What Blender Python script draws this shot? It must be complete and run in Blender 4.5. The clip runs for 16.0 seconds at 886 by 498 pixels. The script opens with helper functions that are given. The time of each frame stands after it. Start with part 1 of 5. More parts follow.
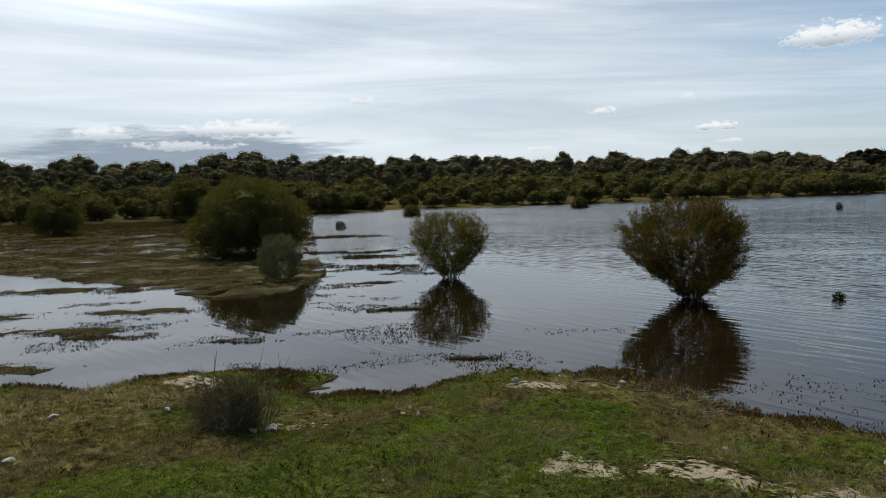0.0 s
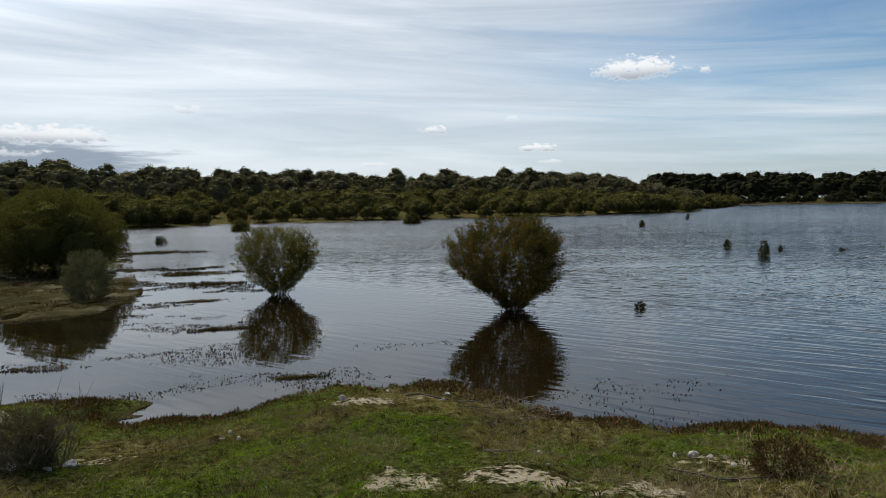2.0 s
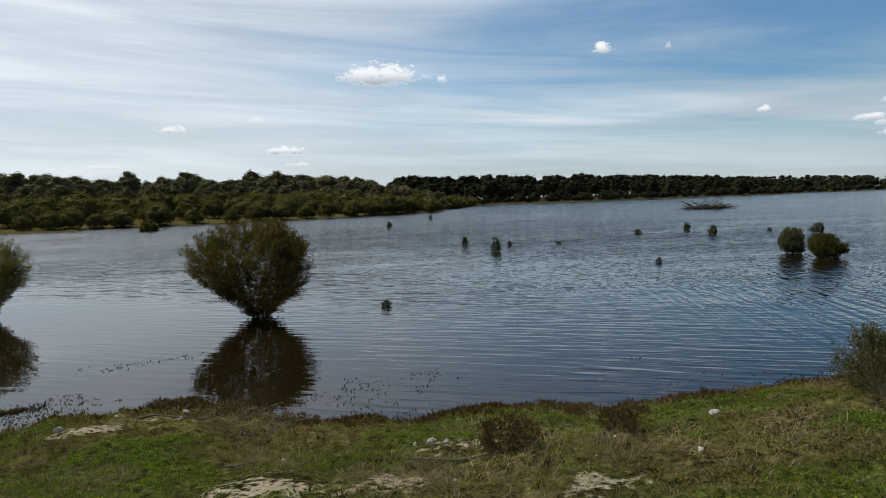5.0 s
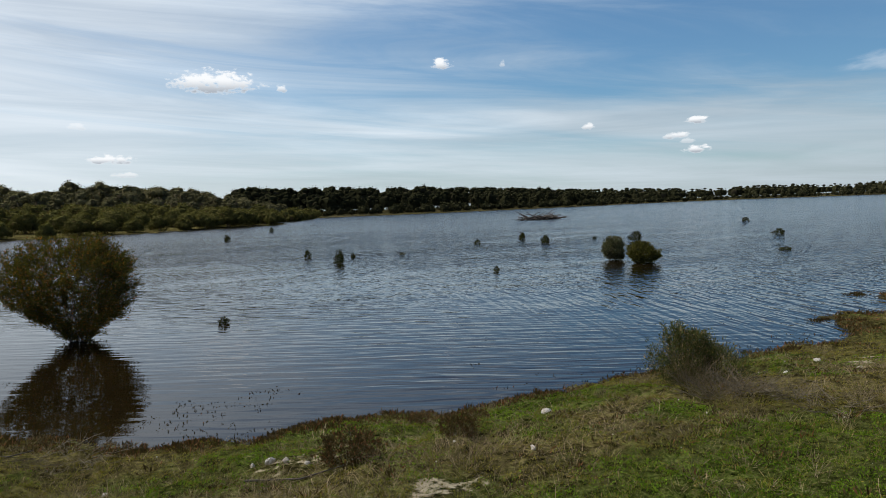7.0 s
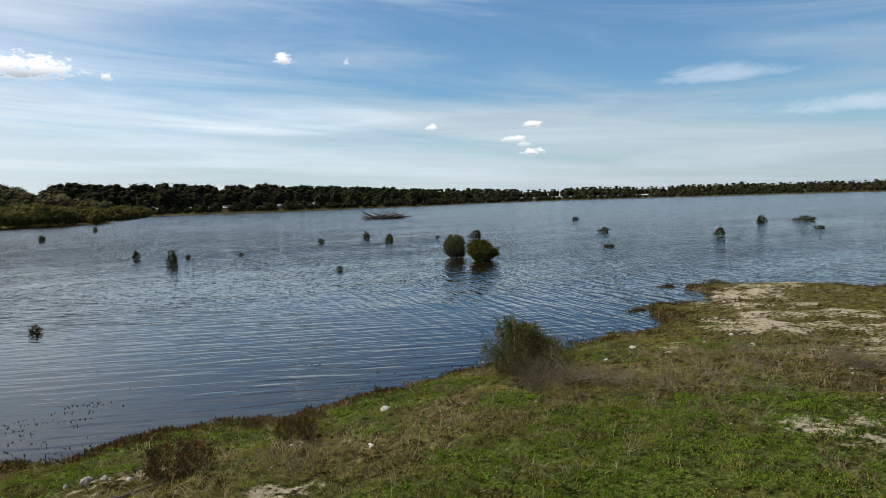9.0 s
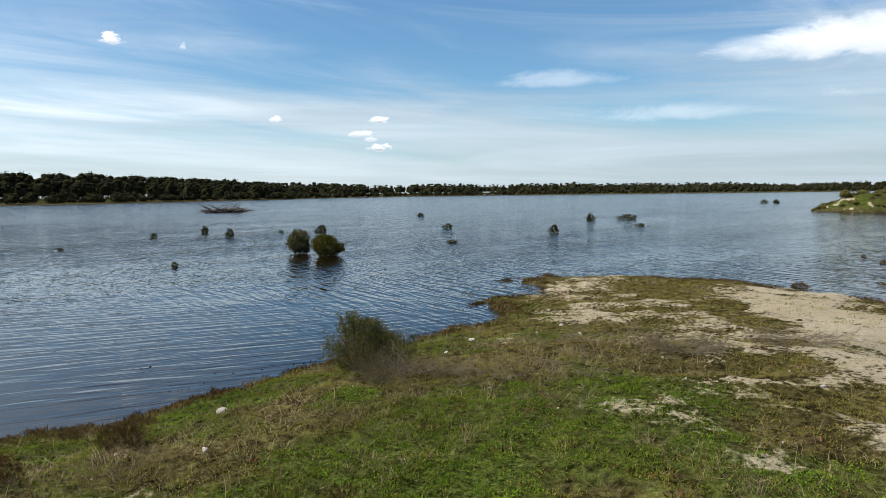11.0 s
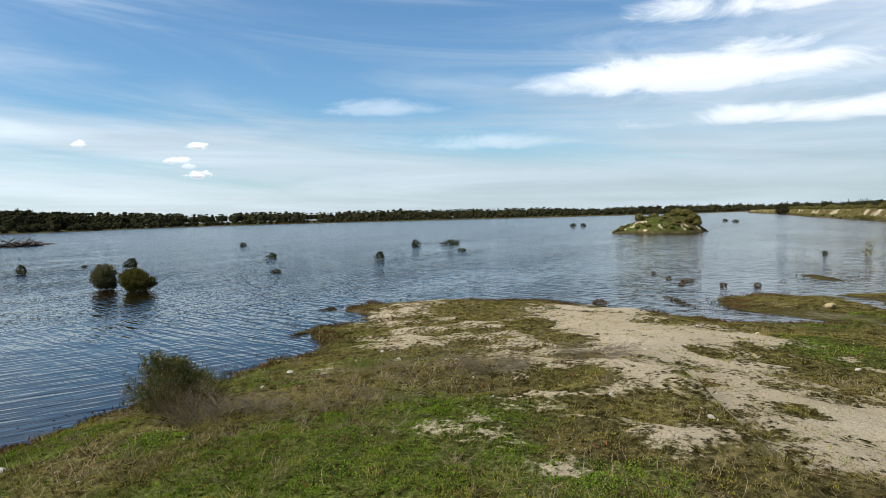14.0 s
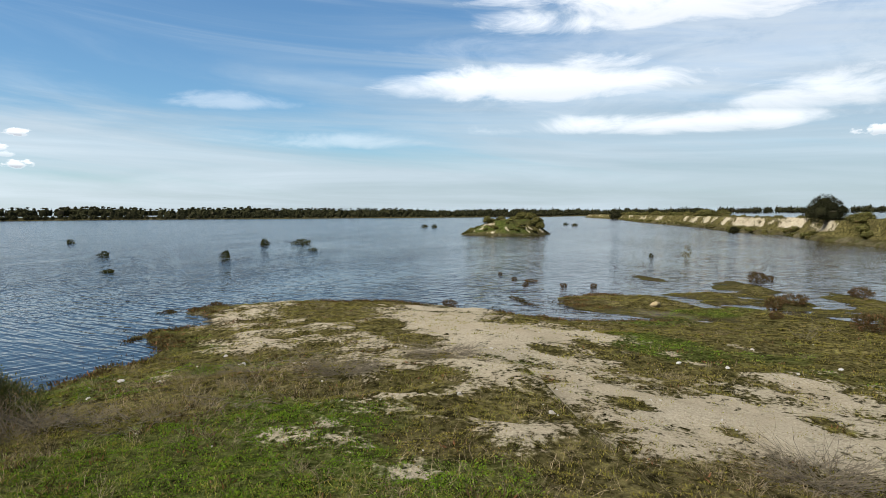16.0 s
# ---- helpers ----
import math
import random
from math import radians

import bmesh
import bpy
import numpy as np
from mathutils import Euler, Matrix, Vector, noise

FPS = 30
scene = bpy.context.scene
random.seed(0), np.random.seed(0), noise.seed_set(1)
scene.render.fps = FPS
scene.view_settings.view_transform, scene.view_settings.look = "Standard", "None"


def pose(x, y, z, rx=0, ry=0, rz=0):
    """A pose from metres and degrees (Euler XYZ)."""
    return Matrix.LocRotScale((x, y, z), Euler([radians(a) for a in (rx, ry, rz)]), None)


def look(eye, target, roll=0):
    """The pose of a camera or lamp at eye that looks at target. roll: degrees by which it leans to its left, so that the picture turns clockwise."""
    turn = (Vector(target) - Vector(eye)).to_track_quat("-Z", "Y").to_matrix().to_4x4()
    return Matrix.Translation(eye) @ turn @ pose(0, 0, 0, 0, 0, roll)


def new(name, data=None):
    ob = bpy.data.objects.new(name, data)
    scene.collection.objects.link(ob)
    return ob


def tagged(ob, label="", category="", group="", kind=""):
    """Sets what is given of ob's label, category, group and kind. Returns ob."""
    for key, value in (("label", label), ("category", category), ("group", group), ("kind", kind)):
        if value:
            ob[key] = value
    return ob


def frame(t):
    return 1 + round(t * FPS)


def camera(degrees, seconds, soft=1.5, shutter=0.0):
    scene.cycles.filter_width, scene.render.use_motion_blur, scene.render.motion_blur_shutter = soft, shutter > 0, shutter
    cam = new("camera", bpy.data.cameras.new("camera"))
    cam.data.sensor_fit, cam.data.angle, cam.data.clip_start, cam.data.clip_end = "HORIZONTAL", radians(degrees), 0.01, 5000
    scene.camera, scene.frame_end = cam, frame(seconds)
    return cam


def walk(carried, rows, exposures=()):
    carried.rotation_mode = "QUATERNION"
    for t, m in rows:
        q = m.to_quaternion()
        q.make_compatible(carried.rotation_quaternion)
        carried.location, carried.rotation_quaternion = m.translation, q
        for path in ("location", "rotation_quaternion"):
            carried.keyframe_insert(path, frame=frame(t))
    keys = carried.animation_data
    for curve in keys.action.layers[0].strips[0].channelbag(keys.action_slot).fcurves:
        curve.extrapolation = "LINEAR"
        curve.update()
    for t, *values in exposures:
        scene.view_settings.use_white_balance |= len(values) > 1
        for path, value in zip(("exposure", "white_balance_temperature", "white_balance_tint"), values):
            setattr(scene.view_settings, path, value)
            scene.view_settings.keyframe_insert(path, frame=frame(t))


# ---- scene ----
cam = camera(64.95, 16.0, soft=0.8)
# seconds, eye x, y, z, yaw, pitch, roll
ROWS = [
    (0, 0.000, -0.000, 1.999, -0.00, -4.69, -1.69),
    (0.5, 0.017, 0.014, 2.003, -3.30, -4.17, -1.62),
    (1, 0.033, -0.031, 2.001, -7.62, -4.13, -1.45),
    (1.5, 0.044, -0.045, 2.001, -10.90, -3.93, -1.44),
    (2, 0.069, -0.007, 2.003, -13.66, -3.75, -0.95),
    (2.5, 0.097, 0.005, 1.994, -17.90, -3.34, -1.22),
    (3, 0.123, 0.002, 1.991, -21.39, -3.84, -1.50),
    (5.5, 0.179, -0.053, 1.998, -37.50, -3.81, -1.84),
    (6, 0.194, -0.061, 1.995, -41.33, -3.80, -1.83),
    (6.5, 0.202, -0.068, 1.992, -44.50, -3.82, -2.21),
    (7, 0.204, -0.071, 1.991, -46.69, -3.45, -2.11),
    (7.5, 0.200, -0.089, 1.993, -49.77, -3.62, -1.65),
    (8, 0.214, -0.092, 1.987, -53.06, -3.49, -1.67),
    (8.5, 0.216, -0.106, 1.987, -55.83, -3.77, -1.72),
    (9, 0.243, -0.118, 1.987, -59.37, -3.95, -1.75),
    (9.5, 0.252, -0.133, 1.986, -63.75, -4.19, -1.42),
    (12, 0.240, -0.178, 1.993, -75.75, -4.20, -1.06),
    (12.5, 0.239, -0.193, 1.998, -77.98, -3.87, -1.48),
    (13, 0.238, -0.216, 1.998, -80.11, -3.84, -1.76),
    (13.5, 0.235, -0.256, 2.002, -83.08, -3.14, -1.58),
    (14, 0.220, -0.310, 2.005, -86.03, -2.65, -1.52),
    (14.5, 0.240, -0.321, 2.000, -88.83, -3.33, -1.09),
    (15, 0.263, -0.310, 2.011, -91.57, -2.96, -1.38),
    (15.5, 0.272, -0.307, 2.013, -94.55, -3.12, -0.93),
    (16, 0.278, -0.323, 2.012, -98.16, -2.84, -0.40),
]
EXPO = [(0.0, -0.38), (5.5, -0.36), (7.5, -0.27), (9.0, -0.13), (12.5, 0.15), (16.0, 0.07)]
walk(cam, [(t, pose(x, y, z, 90 + pitch, 0, yaw) @ pose(0, 0, 0, 0, 0, roll)) for t, x, y, z, yaw, pitch, roll in ROWS], EXPO)

# ---- daylight: hazy sun ahead to the north-west, sky with cirrus and small cumulus ----
SUN_AZ, SUN_EL = -25.0, 52.0   # degrees, azimuth clockwise from +y
sun_way = Vector((math.sin(radians(SUN_AZ)) * math.cos(radians(SUN_EL)), math.cos(radians(SUN_AZ)) * math.cos(radians(SUN_EL)), math.sin(radians(SUN_EL))))
sun = new("sun", bpy.data.lights.new("sun", "SUN"))
sun.data.energy, sun.data.angle, sun.data.color = 3.7, radians(3.0), (1.0, 0.94, 0.84)
sun.matrix_world = look(sun_way * 300, (0, 0, 0))


class Nodes:
    """Short hand for a node tree."""

    def __init__(self, tree):
        self.tree = tree
        tree.nodes.clear()

    def add(self, kind, inputs=None, **props):
        n = self.tree.nodes.new(kind)
        for k, v in props.items():
            setattr(n, k, v)
        for k, v in (inputs or {}).items():
            if isinstance(v, bpy.types.NodeSocket):
                self.tree.links.new(v, n.inputs[k])
            else:
                n.inputs[k].default_value = v
        return n

    def math(self, op, a, b=0.0, c=0.0, clamp=False):
        return self.add("ShaderNodeMath", {0: a, 1: b, 2: c}, operation=op, use_clamp=clamp).outputs[0]

    def mix(self, f, a, b, blend="MIX"):
        n = self.add("ShaderNodeMix", {0: f, 6: a, 7: b}, data_type="RGBA", blend_type=blend)
        return n.outputs[2]

    def noise(self, vec, scale, detail=4.0, rough=0.55, distort=0.0):
        n = self.add("ShaderNodeTexNoise", {"Scale": scale, "Detail": detail, "Roughness": rough, "Distortion": distort})
        if vec is not None:
            self.tree.links.new(vec, n.inputs["Vector"])
        return n.outputs["Fac"]

    def remap(self, v, a, b, c=0.0, d=1.0, smooth=False):
        return self.add("ShaderNodeMapRange", {0: v, 1: a, 2: b, 3: c, 4: d}, interpolation_type="SMOOTHSTEP" if smooth else "LINEAR").outputs[0]


# small cumulus and the big bank: azimuth, elevation, half width, half height in degrees, strength
PUFFS = [
    (-15.6, 5.2, 5.5, 1.1, 0.95), (-25.6, 4.9, 2.6, 0.8, 0.8), (-20.0, 4.0, 5.0, 0.6, 0.6), (-6.2, 7.4, 1.2, 0.5, 0.6), (13.1, 5.9, 1.4, 0.55, 0.9),
    (21.5, 4.3, 2.1, 0.55, 1.0), (29.2, 10.0, 3.9, 1.35, 1.0), (19.5, 6.7, 0.7, 0.4, 0.5), (8.3, 3.2, 1.5, 0.35, 0.6), (22.6, 3.2, 1.2, 0.3, 0.6),
    (47.2, 11.3, 0.95, 0.75, 1.0), (58.7, 5.9, 0.55, 0.4, 0.9), (67.0, 5.9, 1.1, 0.42, 1.0), (65.4, 4.8, 1.2, 0.42, 0.9), (66.3, 4.4, 0.7, 0.35, 0.5),
    (66.8, 3.7, 1.4, 0.42, 1.0), (34.3, 9.7, 0.5, 0.5, 0.8), (52.0, 11.2, 0.35, 0.4, 0.5)]
PUFFS += [(120.0, 16.4, 17.0, 3.6, 1.0), (107.0, 14.8, 7.0, 1.9, 1.0), (106.0, 10.2, 13.0, 1.9, 0.85), (111.0, 11.8, 6.0, 1.3, 0.8),
    (116.0, 6.8, 13.0, 1.1, 0.75), (127.0, 8.6, 9.0, 2.2, 0.7), (118.0, 11.0, 22.0, 6.0, 0.20), (88.5, 5.8, 9.0, 0.9, 0.30), (82.0, 8.8, 6.5, 0.9, 0.30), (124.0, 12.5, 17.0, 6.5, 0.25), (131.0, 5.6, 3.0, 0.6, 0.7)]
world = bpy.data.worlds.new("sky")
scene.world = world
world.use_nodes = True
W = Nodes(world.node_tree)
sky = W.add("ShaderNodeTexSky", sky_type="NISHITA", sun_disc=False, sun_elevation=radians(SUN_EL), sun_rotation=radians(SUN_AZ), air_density=1.0, dust_density=0.6, ozone_density=1.6)
way = W.add("ShaderNodeTexCoord").outputs["Generated"]
xyz = W.add("ShaderNodeSeparateXYZ", {0: way})
az = W.math("MULTIPLY", W.math("ARCTAN2", xyz.outputs[0], xyz.outputs[1]), 57.2958)
el = W.math("MULTIPLY", W.math("ARCSINE", xyz.outputs[2]), 57.2958)
dome = W.add("ShaderNodeCombineXYZ", {0: az, 1: W.math("MULTIPLY", el, 3.0), 2: 0.0}).outputs[0]
streak = W.add("ShaderNodeMapping", {"Vector": dome, "Rotation": (0, 0, radians(-16)), "Scale": (46.0, 11.0, 1.0)}, vector_type="TEXTURE").outputs[0]
cirrus = W.noise(streak, 1.0, 8.0, 0.60, 0.9)
veil = W.noise(W.add("ShaderNodeMapping", {"Vector": dome, "Scale": (60.0, 26.0, 1.0)}, vector_type="TEXTURE").outputs[0], 1.0, 3.0, 0.5, 0.3)
sun_near = W.math("COSINE", W.math("MULTIPLY", W.math("SUBTRACT", az, SUN_AZ + 10), 0.01745))
glare = W.add("ShaderNodeVectorMath", {0: way, 1: tuple(sun_way)}, operation="DOT_PRODUCT").outputs["Value"]
haze = W.math("ADD", W.remap(sun_near, 0.15, 1.0, -0.02, 0.20), W.remap(glare, 0.45, 0.95, 0.0, 0.30))
low = W.math("ADD", W.remap(el, 0.0, 9.0, 0.34, 0.03), W.math("MULTIPLY", W.remap(az, 84.0, 112.0, 0.0, 0.20, True), W.remap(el, 9.0, 15.0, 1.0, 0.3)))
thin = W.math("ADD", W.math("ADD", W.math("ADD", W.math("MULTIPLY", cirrus, 0.8), W.math("MULTIPLY", veil, 0.45)), haze), low)
thin = W.math("SUBTRACT", thin, W.math("MULTIPLY", W.remap(el, 17.0, 31.0, 0.0, 0.36), W.remap(glare, 0.74, 0.92, 1.0, 0.0)))
thin = W.remap(thin, 0.50, 0.98, 0.0, 1.0, True)
CLEAR, CUMULUS = 0.103, (1.18, 1.21, 1.24, 1)
tone = W.mix(W.remap(el, 16.0, 38.0), (CLEAR * 0.71, CLEAR * 1.015, CLEAR * 1.19, 1), (CLEAR * 0.74, CLEAR * 0.97, CLEAR * 1.30, 1))
blue = W.mix(1.0, sky.outputs[0], tone, "MULTIPLY")
streak2 = W.noise(W.add("ShaderNodeMapping", {"Vector": dome, "Location": (90, 40, 0), "Rotation": (0, 0, radians(-6)), "Scale": (38.0, 9.0, 1.0)}, vector_type="TEXTURE").outputs[0], 1.0, 7.0, 0.58, 0.8)
bright = W.math("MULTIPLY", W.remap(sun_near, -0.3, 1.0, 0.86, 1.40), W.math("MULTIPLY", W.math("MULTIPLY", W.remap(el, 0.0, 8.0, 0.96, 1.0), W.remap(streak2, 0.30, 0.70, 0.80, 1.14)), W.remap(glare, 0.755, 1.0, 1.0, 9.5, True)))
warm = W.mix(W.remap(az, 10.0, 95.0), (0.720, 0.77, 0.82, 1), (0.650, 0.765, 0.860, 1))
veil_col = W.mix(1.0, warm, W.add("ShaderNodeCombineXYZ", {0: bright, 1: bright, 2: bright}).outputs[0], "MULTIPLY")
col = W.mix(W.math("MULTIPLY", thin, W.remap(streak2, 0.3, 0.7, 0.72, 0.95)), blue, veil_col)
ridge = W.noise(W.add("ShaderNodeMapping", {"Vector": dome, "Scale": (9.0, 3.2, 1.0)}, vector_type="TEXTURE").outputs[0], 1.0, 6.0, 0.6)
bu, bv = W.math("DIVIDE", W.math("SUBTRACT", az, -21.0), 15.0), W.math("DIVIDE", W.math("SUBTRACT", el, 3.4), 2.3)
bank = W.math("SUBTRACT", W.math("MULTIPLY_ADD", ridge, 3.2, -0.75), W.math("ADD", W.math("MULTIPLY", bu, bu), W.math("MULTIPLY", bv, bv)))
col = W.mix(W.remap(bank, -0.2, 0.7, 0.0, 0.92, True), col, (0.36, 0.44, 0.55, 1))
puffy = W.add("ShaderNodeCombineXYZ", {0: az, 1: W.math("MULTIPLY", el, 1.8), 2: 0.0}).outputs[0]
lump = W.noise(puffy, 1.25, 6.0, 0.58)
lump_big = W.noise(W.add("ShaderNodeMapping", {"Vector": puffy, "Scale": (0.6, 1.0, 1.0)}).outputs[0], 0.24, 9.0, 0.62, 0.5)
total = None
under = None
for a0, e0, hw, hh, k in PUFFS:
    u = W.math("DIVIDE", W.math("SUBTRACT", az, a0), hw)
    v = W.math("DIVIDE", W.math("SUBTRACT", el, e0), hh)
    v2 = W.math("MULTIPLY", v, W.remap(v, -0.15, 0.15, 1.6, 1.0))
    r = W.math("ADD", W.math("MULTIPLY", u, u), W.math("MULTIPLY", v2, v2))
    m = W.math("SUBTRACT", W.math("ADD", W.math("MULTIPLY", lump if hw < 6 else lump_big, 3.4), -1.0 if hw < 6 else -0.75 if hw < 12 else -0.50), r)
    m = W.math("MULTIPLY", W.remap(m, -0.1, 0.6 if hw < 6 else 1.3, 0.0, 1.0, True), k)
    total = m if total is None else W.math("MAXIMUM", total, m)
    s = W.math("MULTIPLY", m, W.remap(v, -0.45, 0.35, 1.0 if hw < 6 else 0.45, 0.0, True))
    under = s if under is None else W.math("MAXIMUM", under, s)
puff_col = W.mix(W.math("MULTIPLY", under, 0.85), CUMULUS, (0.42, 0.48, 0.56, 1))
col = W.mix(total, col, puff_col)
world_out = W.add("ShaderNodeOutputWorld", {0: W.add("ShaderNodeBackground", {0: col, 1: 1.0}).outputs[0]})


# ---- materials ----
def material(name):
    m = bpy.data.materials.new(name)
    m.use_nodes = True
    return m, Nodes(m.node_tree)


def finish(t, shader):
    t.add("ShaderNodeOutputMaterial", {0: shader})


def leaf_material(name, dark, light, dead=(0.16, 0.10, 0.04), dead_share=0.08, gloss=0.70, patch=1.2, glow=0.35):
    m, t = material(name)
    isl = t.add("ShaderNodeNewGeometry").outputs["Random Per Island"]
    obj = t.add("ShaderNodeTexCoord").outputs["Object"]
    big = t.noise(obj, patch, 3.0)
    f = t.math("ADD", t.math("MULTIPLY", isl, 0.55), t.remap(big, 0.3, 0.7, 0.0, 0.45))
    c = t.mix(f, (*dark, 1), (*light, 1))
    info = t.add("ShaderNodeObjectInfo").outputs["Random"]
    c = t.mix(t.remap(info, 0, 1, 0.0, 0.35), c, (dark[0] * 1.5, dark[1] * 1.15, dark[2] * 0.8, 1))
    brown = t.math("LESS_THAN", t.math("FRACT", t.math("MULTIPLY", isl, 37.7)), dead_share)
    c = t.mix(brown, c, (*dead, 1))
    p = t.add("ShaderNodeBsdfPrincipled", {"Base Color": c, "Roughness": gloss, "Specular IOR Level": 0.0})
    tr = t.add("ShaderNodeBsdfTranslucent", {0: t.mix(1.0, c, (1.0, 1.05, 0.6, 1), "MULTIPLY")})
    finish(t, t.add("ShaderNodeMixShader", {0: glow, 1: p.outputs[0], 2: tr.outputs[0]}).outputs[0])
    return m


def bark_material(name, a, b, scale=30.0):
    m, t = material(name)
    obj = t.add("ShaderNodeTexCoord").outputs["Object"]
    st = t.add("ShaderNodeMapping", {"Vector": obj, "Scale": (1, 1, 0.25)}).outputs[0]
    n = t.noise(st, scale, 5.0, 0.65)
    c = t.mix(t.remap(n, 0.3, 0.7), (*a, 1), (*b, 1))
    bp = t.add("ShaderNodeBump", {"Strength": 0.6, "Distance": 0.01, "Height": n}).outputs[0]
    finish(t, t.add("ShaderNodeBsdfPrincipled", {"Base Color": c, "Roughness": 0.85, "Specular IOR Level": 0.1, "Normal": bp}).outputs[0])
    return m


M_LEAF = leaf_material("bush_leaves", (0.028, 0.030, 0.008), (0.165, 0.142, 0.030), (0.18, 0.11, 0.04), 0.1, glow=0.30)
M_LEAF_RUST = leaf_material("bush_leaves_rusty", (0.022, 0.024, 0.008), (0.132, 0.110, 0.030), (0.20, 0.080, 0.020), 0.11, patch=0.9, glow=0.36)
M_LEAF_GREEN = leaf_material("wattle_leaves", (0.022, 0.025, 0.009), (0.145, 0.130, 0.036), (0.12, 0.08, 0.03), 0.05, glow=0.28)
M_LEAF_GREY = leaf_material("saltbush_leaves", (0.050, 0.054, 0.028), (0.140, 0.140, 0.075), (0.16, 0.12, 0.08), 0.12, glow=0.2)
M_LEAF_BELT = leaf_material("belt_leaves", (0.020, 0.022, 0.008), (0.150, 0.132, 0.040), (0.12, 0.08, 0.035), 0.06, patch=0.35, glow=0.24)
M_LEAF_TREE = leaf_material("eucalypt_leaves", (0.024, 0.024, 0.012), (0.170, 0.150, 0.075), (0.15, 0.11, 0.065), 0.08, patch=0.3, glow=0.24)
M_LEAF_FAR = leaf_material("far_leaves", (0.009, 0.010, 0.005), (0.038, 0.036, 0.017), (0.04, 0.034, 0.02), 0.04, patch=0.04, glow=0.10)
M_SAMPHIRE = leaf_material("samphire", (0.024, 0.018, 0.008), (0.095, 0.066, 0.026), (0.15, 0.066, 0.03), 0.16, glow=0.18)
M_WEED = leaf_material("water_weed", (0.014, 0.012, 0.005), (0.046, 0.036, 0.013), (0.07, 0.032, 0.017), 0.14, glow=0.12)
M_MARSH = leaf_material("marsh_turf", (0.018, 0.016, 0.006), (0.080, 0.066, 0.022), (0.10, 0.05, 0.022), 0.18, patch=0.5, glow=0.18)
M_GRASS = leaf_material("grass_blades", (0.048, 0.058, 0.008), (0.280, 0.270, 0.050), (0.30, 0.21, 0.10), 0.14, patch=0.8, glow=0.28)
M_CLOVER = leaf_material("clover", (0.028, 0.060, 0.006), (0.178, 0.252, 0.022), (0.12, 0.09, 0.03), 0.08, patch=1.0, glow=0.34)
M_TURF = leaf_material("salt_turf", (0.050, 0.045, 0.008), (0.275, 0.235, 0.046), (0.18, 0.11, 0.045), 0.07, patch=0.9, glow=0.2)
M_SCRUB = leaf_material("scrub_leaves", (0.034, 0.034, 0.016), (0.115, 0.102, 0.052), (0.14, 0.11, 0.07), 0.2, glow=0.2)
M_STRAW = leaf_material("straw", (0.080, 0.062, 0.036), (0.33, 0.255, 0.150), (0.08, 0.055, 0.03), 0.25, patch=1.5, glow=0.12)
M_REED = leaf_material("rushes", (0.032, 0.040, 0.013), (0.095, 0.095, 0.033), (0.20, 0.14, 0.06), 0.14, glow=0.25)
M_TUFT = leaf_material("lake_rushes", (0.016, 0.020, 0.008), (0.058, 0.060, 0.022), (0.10, 0.075, 0.035), 0.10, glow=0.15)
M_TWIG = bark_material("grey_twigs", (0.050, 0.040, 0.026), (0.165, 0.132, 0.085), 60)
M_BARK = bark_material("bush_bark", (0.040, 0.030, 0.024), (0.12, 0.10, 0.08), 25)
M_TRUNK = bark_material("pale_trunk", (0.16, 0.14, 0.12), (0.40, 0.37, 0.33), 4)
M_DEAD = bark_material("driftwood", (0.030, 0.024, 0.020), (0.115, 0.095, 0.078), 8)


def stone_material(name, a, b, stain):
    m, t = material(name)
    obj = t.add("ShaderNodeTexCoord").outputs["Object"]
    info = t.add("ShaderNodeObjectInfo").outputs["Random"]
    n = t.noise(obj, 18, 5.0, 0.6)
    c = t.mix(t.remap(n, 0.3, 0.7), (*a, 1), (*b, 1))
    c = t.mix(t.remap(info, 0.5, 1.0, 0.0, 0.35), c, (*stain, 1))
    bp = t.add("ShaderNodeBump", {"Strength": 0.7, "Distance": 0.01, "Height": t.noise(obj, 45, 4.0)}).outputs[0]
    finish(t, t.add("ShaderNodeBsdfPrincipled", {"Base Color": c, "Roughness": 0.9, "Specular IOR Level": 0.1, "Normal": bp}).outputs[0])
    return m


M_STONE = stone_material("limestone", (0.22, 0.19, 0.15), (0.50, 0.46, 0.39), (0.27, 0.20, 0.13))
M_OCHRE = stone_material("ochre_stone", (0.14, 0.10, 0.045), (0.30, 0.23, 0.12), (0.27, 0.20, 0.11))


